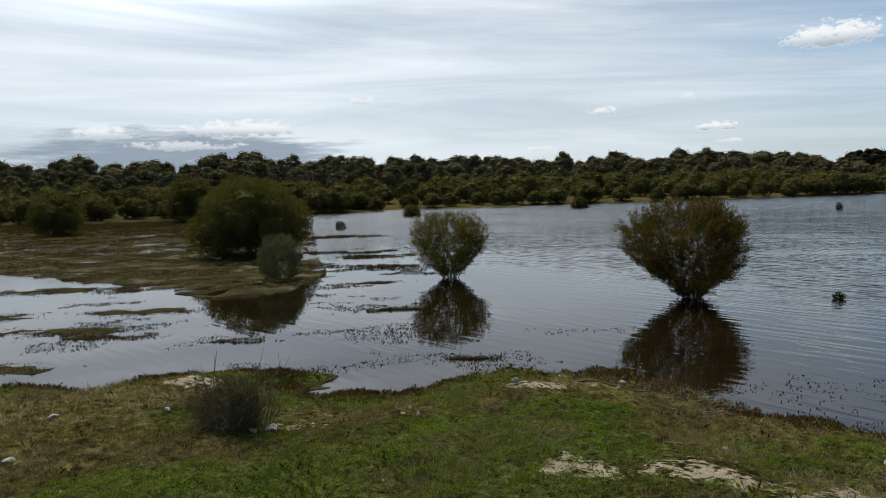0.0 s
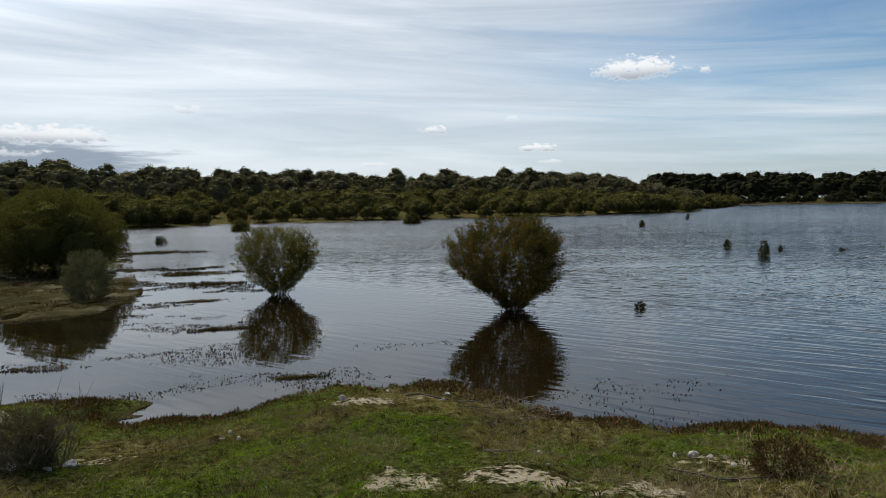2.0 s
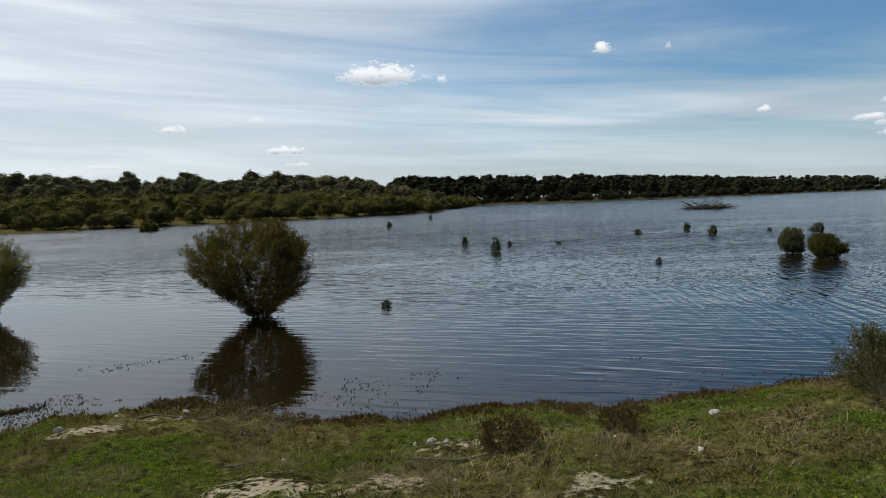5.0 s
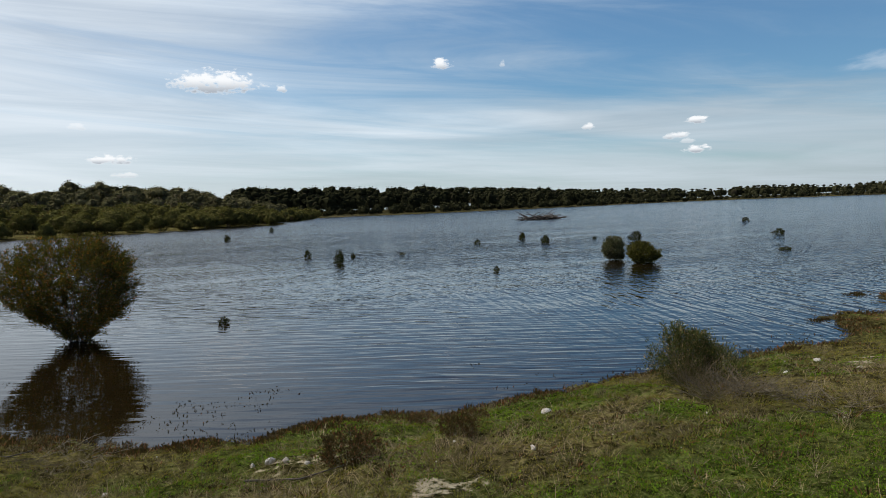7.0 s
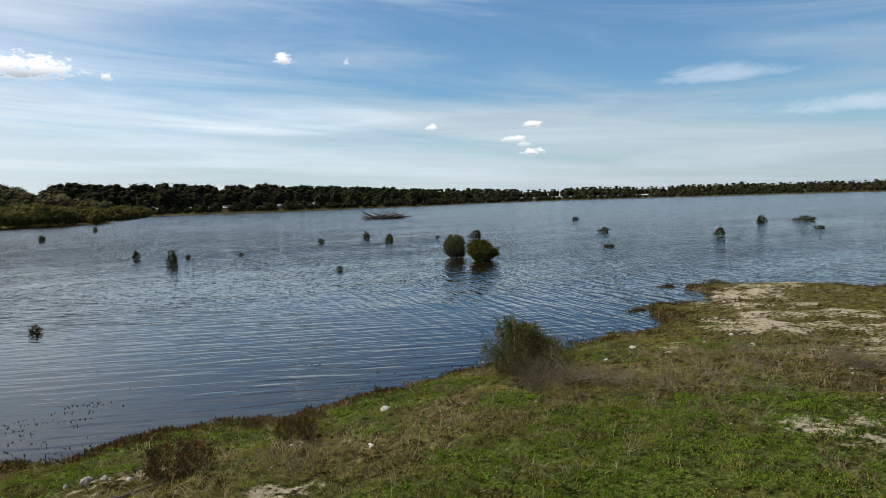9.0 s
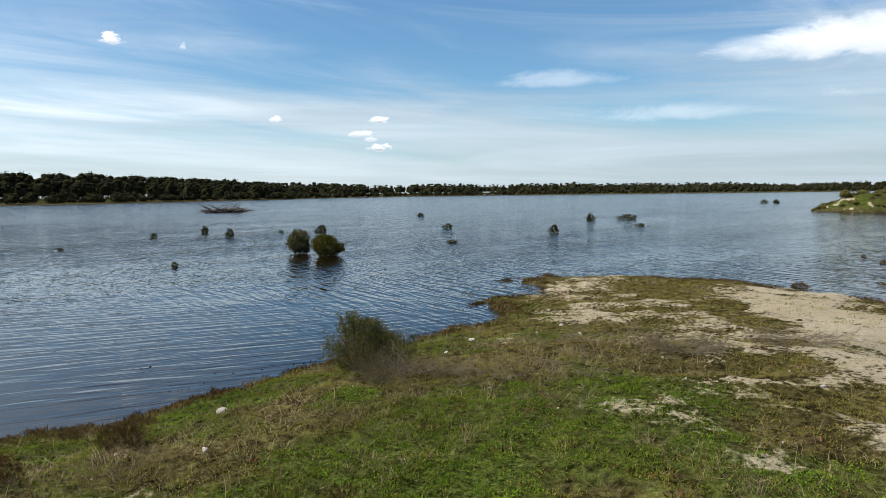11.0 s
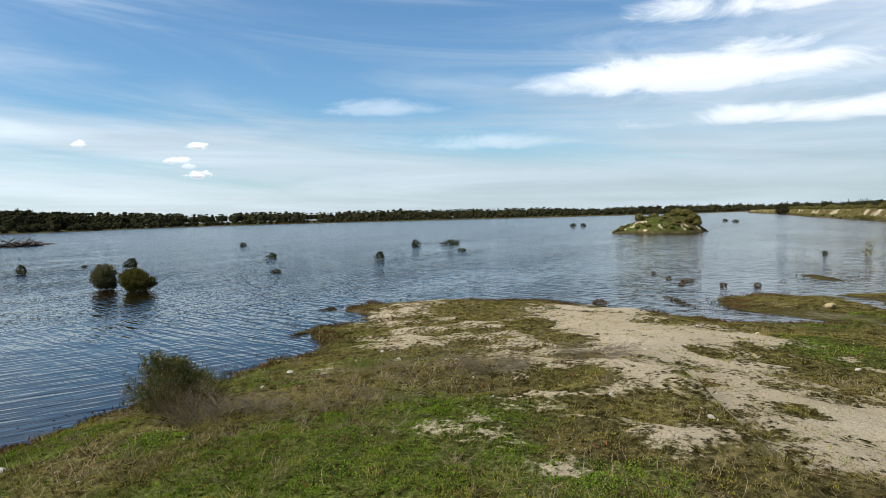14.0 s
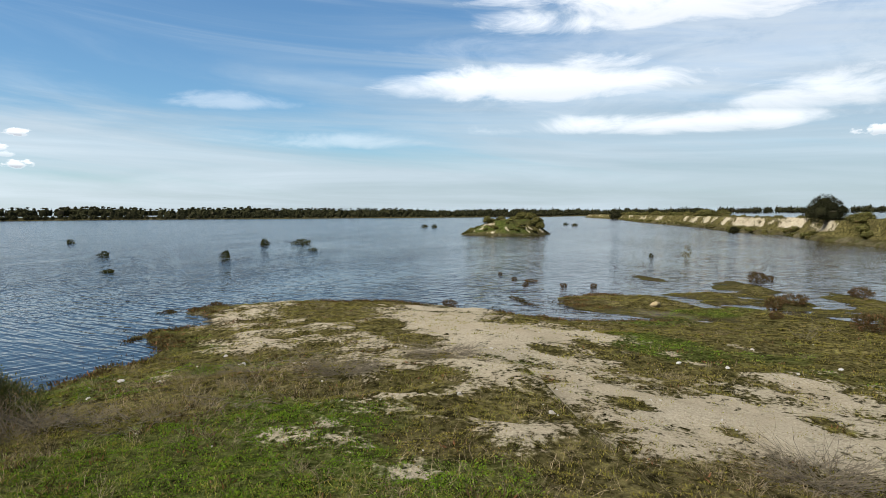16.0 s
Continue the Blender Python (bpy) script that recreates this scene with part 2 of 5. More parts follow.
def ground_material(name):
    """Turf, bare sand and wet mud, laid out by the sheet's cover attribute and broken up by grain."""
    m, t = material(name)
    obj = t.add("ShaderNodeTexCoord").outputs["Object"]
    cover = t.add("ShaderNodeSeparateColor", {0: t.add("ShaderNodeAttribute", attribute_name="cover").outputs["Color"]})
    sand, lush, wet = cover.outputs[0], cover.outputs[1], cover.outputs[2]
    n0, n1, n2, n3 = t.noise(obj, 0.3, 4.0), t.noise(obj, 1.3, 5.0), t.noise(obj, 7.0, 6.0, 0.65), t.noise(obj, 38.0, 5.0, 0.7)
    n4 = t.noise(obj, 140.0, 3.0, 0.6)
    turf = t.mix(t.remap(n2, 0.38, 0.62), (0.022, 0.019, 0.006, 1), (0.125, 0.103, 0.034, 1))
    green = t.mix(t.remap(n3, 0.35, 0.65), (0.015, 0.025, 0.004, 1), (0.080, 0.096, 0.018, 1))
    turf = t.mix(t.remap(t.math("ADD", lush, t.math("MULTIPLY", t.math("SUBTRACT", n2, 0.5), 1.3)), 0.35, 0.65), turf, green)
    turf = t.mix(t.remap(t.math("ADD", t.math("MULTIPLY", n0, 0.5), t.math("MULTIPLY", n1, 0.5)), 0.44, 0.60, 0.0, 0.5), turf, (0.054, 0.044, 0.018, 1))
    turf = t.mix(t.remap(n3, 0.54, 0.72, 0.0, 0.7), turf, (0.115, 0.084, 0.045, 1))
    n5, n6 = t.noise(obj, 2.2, 6.0, 0.72), t.noise(obj, 16.0, 5.0, 0.7)
    mottle = t.math("MULTIPLY", t.remap(n6, 0.36, 0.64, 0.22, 1.45), t.remap(n5, 0.35, 0.65, 0.65, 1.3))
    turf = t.mix(1.0, turf, t.add("ShaderNodeCombineXYZ", {0: mottle, 1: mottle, 2: mottle}).outputs[0], "MULTIPLY")
    dry = t.mix(t.remap(n3, 0.3, 0.7), (0.205, 0.168, 0.112, 1), (0.392, 0.326, 0.222, 1))
    dry = t.mix(t.remap(n1, 0.4, 0.7, 0.0, 0.6), dry, (0.235, 0.185, 0.115, 1))
    dry = t.mix(t.remap(n4, 0.60, 0.72, 0.0, 0.8), dry, (0.085, 0.066, 0.045, 1))
    dry = t.mix(t.remap(n2, 0.58, 0.70, 0.0, 0.55), dry, (0.10, 0.085, 0.045, 1))
    grain = t.math("MINIMUM", t.math("MULTIPLY", sand, 3.0), 1.0)
    edge = t.math("MULTIPLY_ADD", grain, t.math("ADD", t.math("MULTIPLY", t.math("SUBTRACT", n5, 0.5), 2.2), t.math("MULTIPLY", t.math("SUBTRACT", n6, 0.5), 2.0)), sand)
    c = t.mix(t.remap(edge, 0.27, 0.60, 0, 1, True), turf, dry)
    mud = t.mix(t.remap(n3, 0.35, 0.65), (0.010, 0.008, 0.004, 1), (0.070, 0.056, 0.027, 1))
    mud = t.mix(t.remap(n1, 0.42, 0.6, 0.0, 0.7), mud, (0.046, 0.043, 0.014, 1))
    n7 = t.noise(t.add("ShaderNodeMapping", {"Vector": obj, "Scale": (1.6, 0.7, 1.0)}, vector_type="TEXTURE").outputs[0], 1.0, 7.0, 0.7)
    mud = t.mix(t.math("MULTIPLY", t.remap(n7, 0.50, 0.64, 0.0, 0.75), t.remap(lush, 0.1, 0.3)), mud, (0.125, 0.105, 0.065, 1))
    mud = t.mix(t.remap(n7, 0.34, 0.46, 0.8, 0.0), mud, (0.016, 0.013, 0.005, 1))
    c = t.mix(t.remap(t.math("ADD", wet, t.math("MULTIPLY", t.math("SUBTRACT", n2, 0.5), 0.8)), 0.35, 0.75, 0, 1, True), c, mud)
    rough = t.remap(wet, 0.3, 1.0, 1.0, 0.85)
    hgt = t.math("ADD", t.math("MULTIPLY", n2, 0.6), t.math("ADD", t.math("MULTIPLY", n3, 0.35), t.math("MULTIPLY", n4, 0.1)))
    bp = t.add("ShaderNodeBump", {"Strength": 1.0, "Distance": 0.09, "Height": hgt}).outputs[0]
    finish(t, t.add("ShaderNodeBsdfPrincipled", {"Base Color": c, "Roughness": rough, "Specular IOR Level": 0.0, "Normal": bp}).outputs[0])
    return m


M_GROUND = ground_material("turf_and_sand")


def water_material():
    m, t = material("lake_water")
    obj = t.add("ShaderNodeTexCoord").outputs["Object"]
    sep = t.add("ShaderNodeSeparateXYZ", {0: obj})
    # wind ripples grow away from the sheltered bay; trains bend round the spit
    out = t.math("ADD", t.math("MULTIPLY", sep.outputs[0], 0.85), t.math("MAXIMUM", t.math("MULTIPLY", sep.outputs[1], 0.20), t.math("MULTIPLY_ADD", sep.outputs[1], 0.62, -9.3)))
    gust = t.noise(t.add("ShaderNodeMapping", {"Vector": obj, "Rotation": (0, 0, radians(-20)), "Scale": (18, 5, 1)}, vector_type="TEXTURE").outputs[0], 1.0, 3.0)
    wind = t.math("MULTIPLY", t.remap(out, 3.0, 14.0, 0.055, 1.0, True), t.math("MULTIPLY", t.remap(gust, 0.3, 0.7, 0.40, 1.40), t.remap(sep.outputs[1], -9.0, -2.0, 0.75, 1.0, True)))
    lee = t.math("SUBTRACT", t.math("MULTIPLY_ADD", sep.outputs[0], -0.9, -12.0), t.math("MULTIPLY", sep.outputs[1], -1.0))
    trains = []
    for turn, long, short, seed in ((-50, 0.90, 0.165, 0.0), (48, 0.90, 0.17, 40.0), (-12, 0.50, 0.16, 80.0), (-35, 1.5, 0.40, 120.0), (25, 2.2, 0.65, 160.0)):
        v = t.add("ShaderNodeMapping", {"Vector": obj, "Location": (seed, seed, 0), "Rotation": (0, 0, radians(turn)), "Scale": (long, short, 1)}, vector_type="TEXTURE").outputs[0]
        trains.append(t.noise(v, 1.0, 1.5, 0.45, 0.18))
    side = t.remap(sep.outputs[0], 6.0, 13.0, 0.0, 1.0, True)
    main = t.math("ADD", t.math("MULTIPLY", trains[0], t.remap(side, 0, 1, 1.0, 0.06)), t.math("MULTIPLY", trains[1], t.remap(side, 0, 1, 0.12, 0.95)))
    chop = t.noise(obj, 5.5, 2.0, 0.5)
    swell = t.noise(obj, 0.45, 2.0, 0.5)
    hgt = t.math("ADD", t.math("ADD", main, t.math("MULTIPLY", trains[2], t.remap(out, 9.0, 20.0, 0.0, 0.8))), t.math("ADD", t.math("MULTIPLY", chop, t.remap(out, 7.0, 18.0, 0.02, 0.34)), t.math("MULTIPLY", swell, 0.2)))
    hgt = t.math("ADD", hgt, t.math("MULTIPLY", trains[3], t.remap(out, 12.0, 34.0, 0.0, 1.7)))
    hgt = t.math("ADD", hgt, t.math("MULTIPLY", trains[4], t.remap(out, 26.0, 70.0, 0.0, 2.4)))
    hgt = t.math("MULTIPLY", hgt, wind)
    bp = t.add("ShaderNodeBump", {"Strength": 1.0, "Distance": 0.052, "Height": hgt}).outputs[0]
    silt = t.noise(obj, 0.6, 4.0)
    c = t.mix(t.remap(silt, 0.35, 0.65), (0.004, 0.0025, 0.001, 1), (0.008, 0.005, 0.002, 1))
    p = t.add("ShaderNodeBsdfPrincipled", {"Base Color": c, "Roughness": t.math("MAXIMUM", t.remap(out, 8.0, 60.0, 0.03, 0.13), t.math("MULTIPLY", t.remap(lee, 2.0, 22.0, 0.0, 0.18), t.remap(gust, 0.3, 0.7, 0.85, 1.1))), "IOR": 1.36, "Specular IOR Level": 0.5, "Normal": bp})
    finish(t, p.outputs[0])
    return m


M_WATER = water_material()


# ---- mesh helpers ----
def mesh_np(name, verts, faces, mat):
    me = bpy.data.meshes.new(name)
    v = np.asarray(verts, dtype=np.float32)
    f = np.asarray(faces, dtype=np.int32)
    n, k = f.shape
    me.vertices.add(len(v))
    me.vertices.foreach_set("co", v.ravel())
    me.loops.add(n * k)
    me.loops.foreach_set("vertex_index", f.ravel())
    me.polygons.add(n)
    me.polygons.foreach_set("loop_start", np.arange(0, n * k, k, dtype=np.int32))
    me.polygons.foreach_set("loop_total", np.full(n, k, dtype=np.int32))
    me.update(calc_edges=True)
    me.materials.append(mat)
    return me


def smooth(me):
    me.polygons.foreach_set("use_smooth", np.ones(len(me.polygons), dtype=bool))
    return me


def unit(a):
    return a / (np.linalg.norm(a, axis=-1, keepdims=True) + 1e-9)


def leaf_geo(rng, at, way, length, width, face=None):
    """Pointed leaf blades: one folded quad each. face: where their flat sides look, about."""
    at, way = np.asarray(at, float), unit(np.asarray(way, float))
    n = len(at)
    side = unit(np.cross(way, rng.normal(size=(n, 3)) if face is None else face + rng.normal(0, 0.45, (n, 3))))
    up = np.cross(side, way)
    ln = (length * rng.uniform(0.65, 1.35, n))[:, None]
    wd = (width * rng.uniform(0.7, 1.3, n))[:, None] * 0.5
    mid = at + way * ln * 0.45
    v = np.stack([at, mid + side * wd, at + way * ln + up * ln * rng.uniform(-0.2, 0.1, (n, 1)), mid - side * wd], 1).reshape(-1, 3)
    return v, np.arange(4 * n).reshape(n, 4)


def tube_geo(lines, sides=5):
    """Tapered tubes along polylines [(points, radii)]."""
    vs, fs, base = [], [], 0
    ang = np.arange(sides) * 2 * np.pi / sides
    for pts, radii in lines:
        pts = np.asarray(pts, float)
        tan = unit(np.gradient(pts, axis=0))
        ref = np.where(np.abs(tan[:, 2:3]) > 0.9, [[1.0, 0, 0]], [[0, 0, 1.0]])
        a = unit(np.cross(tan, ref))
        b = np.cross(tan, a)
        r = np.asarray(radii, float)[:, None, None]
        ring = pts[:, None] + r * (np.cos(ang)[None, :, None] * a[:, None] + np.sin(ang)[None, :, None] * b[:, None])
        vs.append(ring.reshape(-1, 3))
        k = len(pts)
        i, j = np.meshgrid(np.arange(k - 1), np.arange(sides), indexing="ij")
        p = base + i * sides + j
        q = base + i * sides + (j + 1) % sides
        fs.append(np.stack([p, q, q + sides, p + sides], -1).reshape(-1, 4))
        base += k * sides
    return np.concatenate(vs), np.concatenate(fs)


def part(name, me, parent, label=""):
    ob = new(name, me)
    ob.parent = parent
    if label:
        ob["label"] = label
    return ob


def thing(name, at, label, category, group="", kind=""):
    ob = new(name)
    ob.empty_display_size = 0.2
    ob.location = at
    return tagged(ob, label, category, group, kind)


def nearest(knots, p, rng, slack):
    """The knot that a branch towards p leaves from: near, and not above p."""
    gap = np.linalg.norm(knots - p, axis=1) + np.maximum(knots[:, 2] - p[2], 0) * 2 + rng.uniform(0, slack, len(knots))
    return knots[gap.argmin()]


FAN = ((0.0, 0.14), (0.10, 0.32), (0.26, 0.72), (0.44, 0.97), (0.58, 1.0), (0.74, 0.94), (0.88, 0.72), (0.96, 0.44), (1.0, 0.15))
ROUND = ((0.0, 0.55), (0.15, 0.80), (0.40, 1.0), (0.65, 0.92), (0.85, 0.66), (1.0, 0.18))
SPIKY = ((0.0, 0.40), (0.15, 0.72), (0.40, 1.0), (0.62, 0.92), (0.82, 0.62), (1.0, 0.22))
RAGGED = ((0.0, 0.62), (0.2, 0.92), (0.45, 1.0), (0.7, 0.80), (0.88, 0.55), (1.0, 0.40))


def fan_geo(rng, w, h, profile=FAN, stems=14, limbs=110, shoots=800, per=46, leaf=(0.040, 0.012), shoot=0.16, base=0.07, thick=0.009, ragged=0.12, up=0.55):
    """A many-stemmed bush: stems, the branches on them, and leafy shoots that end on an uneven outline. Gives stems, branches, leaves."""
    zs, rs = (np.array(c) for c in zip(*profile))
    spots = unit(rng.normal(size=(9, 3)))

    def places(n, lo, hi, f0):
        z = rng.uniform(lo, hi, n * 3)
        z = z[rng.uniform(size=n * 3) < 0.25 + 0.75 * np.interp(z, zs, rs)][:n]
        r = np.interp(z, zs, rs)
        a = rng.uniform(0, 6.283, len(z))
        d = np.stack([np.cos(a) * r, np.sin(a) * r, (z - 0.45) * 1.6], -1)
        k = 1 + ragged * (np.exp(5 * (unit(d) @ spots.T - 1)).sum(1) * 1.7 - 0.6)
        f = rng.uniform(f0 ** 2, 1.0, len(z)) ** 0.5 * k
        zz = np.where(z > 0.55, 0.55 + (z - 0.55) * (0.75 + 0.25 * k), z)
        return np.stack([np.cos(a) * r * f * w / 2, np.sin(a) * r * f * w / 2, zz * h], -1)

    trunk, knots = [], []
    ends = places(stems, 0.45, 0.9, 0.25) * [0.62, 0.62, 0.70]
    s = np.linspace(0, 1, 6)[:, None]
    for q in ends:
        a = math.atan2(q[1], q[0]) + rng.normal(0, 0.3)
        foot = np.array([math.cos(a), math.sin(a), 0]) * base * w * rng.uniform(0.3, 1.0)
        line = foot + (q - foot) * np.concatenate([s ** 0.85, s ** 0.85, s ** 1.15], 1) + rng.normal(0, 0.012 * w, (6, 3)) * s
        line[0, 2] = -0.06
        r0 = thick * w * rng.uniform(0.55, 1.2)
        trunk.append((line, np.linspace(r0, r0 * 0.35, 6)))
        knots += list(line[1:])
    knots = np.array(knots)
    lines, fine = [], list(knots[::2])
    for p in places(limbs, 0.05, 0.95, 0.35) * [0.84, 0.84, 0.88]:
        q = nearest(knots, p, rng, 0.10 * w)
        mid = q * 0.5 + p * 0.5 + rng.normal(0, 0.02 * w, 3) - [0, 0, 0.02 * h]
        lines.append((np.array([q, mid, p]), np.array([0.42, 0.30, 0.14]) * thick * w))
        fine += [mid, p]
    fine = np.array(fine)
    at, way = [], []
    for p in places(shoots, 0.04, 0.97, 0.55):
        q = nearest(fine, p, rng, 0.05 * w)
        out = unit(unit(p - q) + unit(p * [1, 1, 0.5]) * 0.6 + [0, 0, up] + rng.normal(0, 0.22, 3))
        tip = p + out * shoot * rng.uniform(0.5, 1.3)
        if p[2] > 0.8 * h:
            tip[2] = min(tip[2], h * 1.06)
        lines.append((np.array([q, p, tip]), np.array([0.14, 0.10, 0.04]) * thick * w))
        k = int(per * rng.uniform(0.6, 1.4))
        f = rng.uniform(0.0, 1.0, k)[:, None]
        inner = rng.uniform(size=(k, 1)) < 0.35
        pos = np.where(inner, q + (p - q) * (0.35 + 0.65 * f), p + (tip - p) * f)
        jit = rng.normal(size=(k, 3))
        at.append(pos + jit * leaf[0] * 0.30)
        way.append(out * 0.9 + jit * 0.55)
    return trunk, lines, leaf_geo(rng, np.concatenate(at), np.concatenate(way), *leaf)


def bush(name, at, rng, w, h, label, leaf_mat=None, category="bush", group="", bark=None, **kw):
    stems, lines, leaves = fan_geo(rng, w, h, **kw)
    ob = thing(name, at, label, category, group)
    ob.rotation_euler[2] = rng.uniform(0, 6.28)
    for s in stems:
        part("stem", smooth(mesh_np("stem", *tube_geo([s], 6), bark or M_BARK)), ob)
    tagged(part("branchwork", mesh_np("branchwork", *tube_geo(lines, 3), bark or M_BARK), ob), kind="stuff")
    part("crown", mesh_np("crown", *leaves, leaf_mat or M_LEAF), ob)
    return ob


# ---- the lie of the land ----
NEAR_SHORE = np.array([
    (-60, 12), (-20, 9.5), (-9, 8.0), (-4.9, 7.35), (-3.6, 7.4), (-3.0, 7.75), (-2.0, 7.8), (-1.2, 7.6), (-1.6, 7.15), (-1.0, 6.8), (-0.5, 6.8), (0.1, 7.2),
    (0.5, 7.5), (1.3, 7.5), (1.9, 7.3), (2.4, 6.5), (2.65, 5.95), (3.4, 5.4), (4.0, 5.2), (5.0, 4.55), (6.1, 4.1), (7.4, 3.6), (9.0, 3.15), (10.5, 2.4),
    (11.2, 2.5), (12.2, 2.9), (13.1, 3.05), (13.2, 2.1), (14.5, 2.2), (15.3, 3.0), (16.3, 2.7), (16.8, 0.4), (16.0, -1.8), (15.0, -2.6), (14.2, -3.6), (13.3, -4.1),
    (12.7, -4.5), (12.6, -6.0), (14.6, -5.15), (16.1, -5.3), (16.7, -6.6), (18.6, -8.2), (17.2, -9.4), (20.3, -12.4), (16.5, -12.0), (14.7, -12.9), (13, -18), (4, -28), (-60, -40)])
MARSH = np.array([(-90, 30), (-30, 25), (-18, 22), (-12.6, 19.7), (-10.2, 18.2), (-7.8, 16.3), (-5.3, 14.3), (-4.5, 13.5), (-3.5, 14.0), (-2.8, 15), (-3.1, 18.4), (-4.1, 22.7), (-6.1, 33.6), (-9.5, 50), (-13, 66), (-30, 82), (-90, 82)])
FAR = np.array([(-2500, 78), (-60, 78), (-31, 80), (-12, 73), (-9, 79), (-4, 85), (5, 83), (15, 87), (26, 88), (41, 90), (60, 96), (73, 106), (77, 113), (84, 128), (100, 160), (124, 180), (150, 172), (175, 167),
    (240, 163), (290, 163), (305, 172), (380, 175), (440, 160), (455, 120), (440, 60), (440, 0), (430, -60), (450, -110), (520, -200), (900, -420), (2500, -600), (2500, 2500), (-2500, 2500)])
# low wet patches of turf in the shallows: x, y, half width, half depth
PATCHES = [(-8.5, 15.7, 2.2, 0.45), (-5.6, 12.4, 1.1, 0.30), (-8.2, 12.2, 0.9, 0.35), (-5.9, 10.6, 1.0, 0.35), (-5.0, 10.2, 0.6, 0.2), (-5.6, 8.3, 0.75, 0.28), (-2.9, 9.6, 0.45, 0.08),
    (-1.35, 11.8, 0.35, 0.12), (-0.9, 11.9, 0.5, 0.07), (-1.6, 15.6, 0.5, 0.15), (-2.2, 22.0, 0.9, 0.35), (-1.5, 19.0, 0.7, 0.2), (-5.0, 33, 2.0, 0.6), (0.25, 8.2, 0.28, 0.08), (-0.3, 8.3, 0.2, 0.07),
    (15.7, -4.4, 1.0, 0.13), (20.4, -9.6, 0.9, 0.3), (15.6, 3.3, 0.4, 0.15), (12.3, 3.1, 0.35, 0.12)]


def inside(poly, x, y):
    """Signed distance to a polygon's edge, positive inside."""
    best = np.full(x.shape, 1e9)
    odd = np.zeros(x.shape, bool)
    for (x0, y0), (x1, y1) in zip(poly, np.roll(poly, -1, 0)):
        dx, dy = x1 - x0, y1 - y0
        k = np.clip(((x - x0) * dx + (y - y0) * dy) / (dx * dx + dy * dy), 0, 1)
        best = np.minimum(best, (x - x0 - k * dx) ** 2 + (y - y0 - k * dy) ** 2)
        cross = ((y0 > y) != (y1 > y)) & (x < dx * (y - y0) / (dy if dy else 1e-9) + x0)
        odd ^= cross
    return np.where(odd, 1, -1) * np.sqrt(best)


def waves(x, y, seed, scale, octaves=4):
    """Cheap smooth noise: sums of turned sines, about -1 to 1."""
    r = np.random.default_rng(seed)
    out, amp, tot = 0.0, 1.0, 0.0
    for o in range(octaves):
        for _ in range(5):
            a, p, q = r.uniform(0, 6.283, 3)
            f = scale * r.uniform(0.7, 1.4)
            out = out + amp * np.sin(f * (np.cos(a) * x + np.sin(a) * y) + p + 1.3 * np.sin(f * 0.7 * (np.sin(q) * x - np.cos(q) * y) + q))
        tot += amp * 2.2
        amp *= 0.55
        scale *= 2.1
    return np.clip(out / tot, -1, 1)


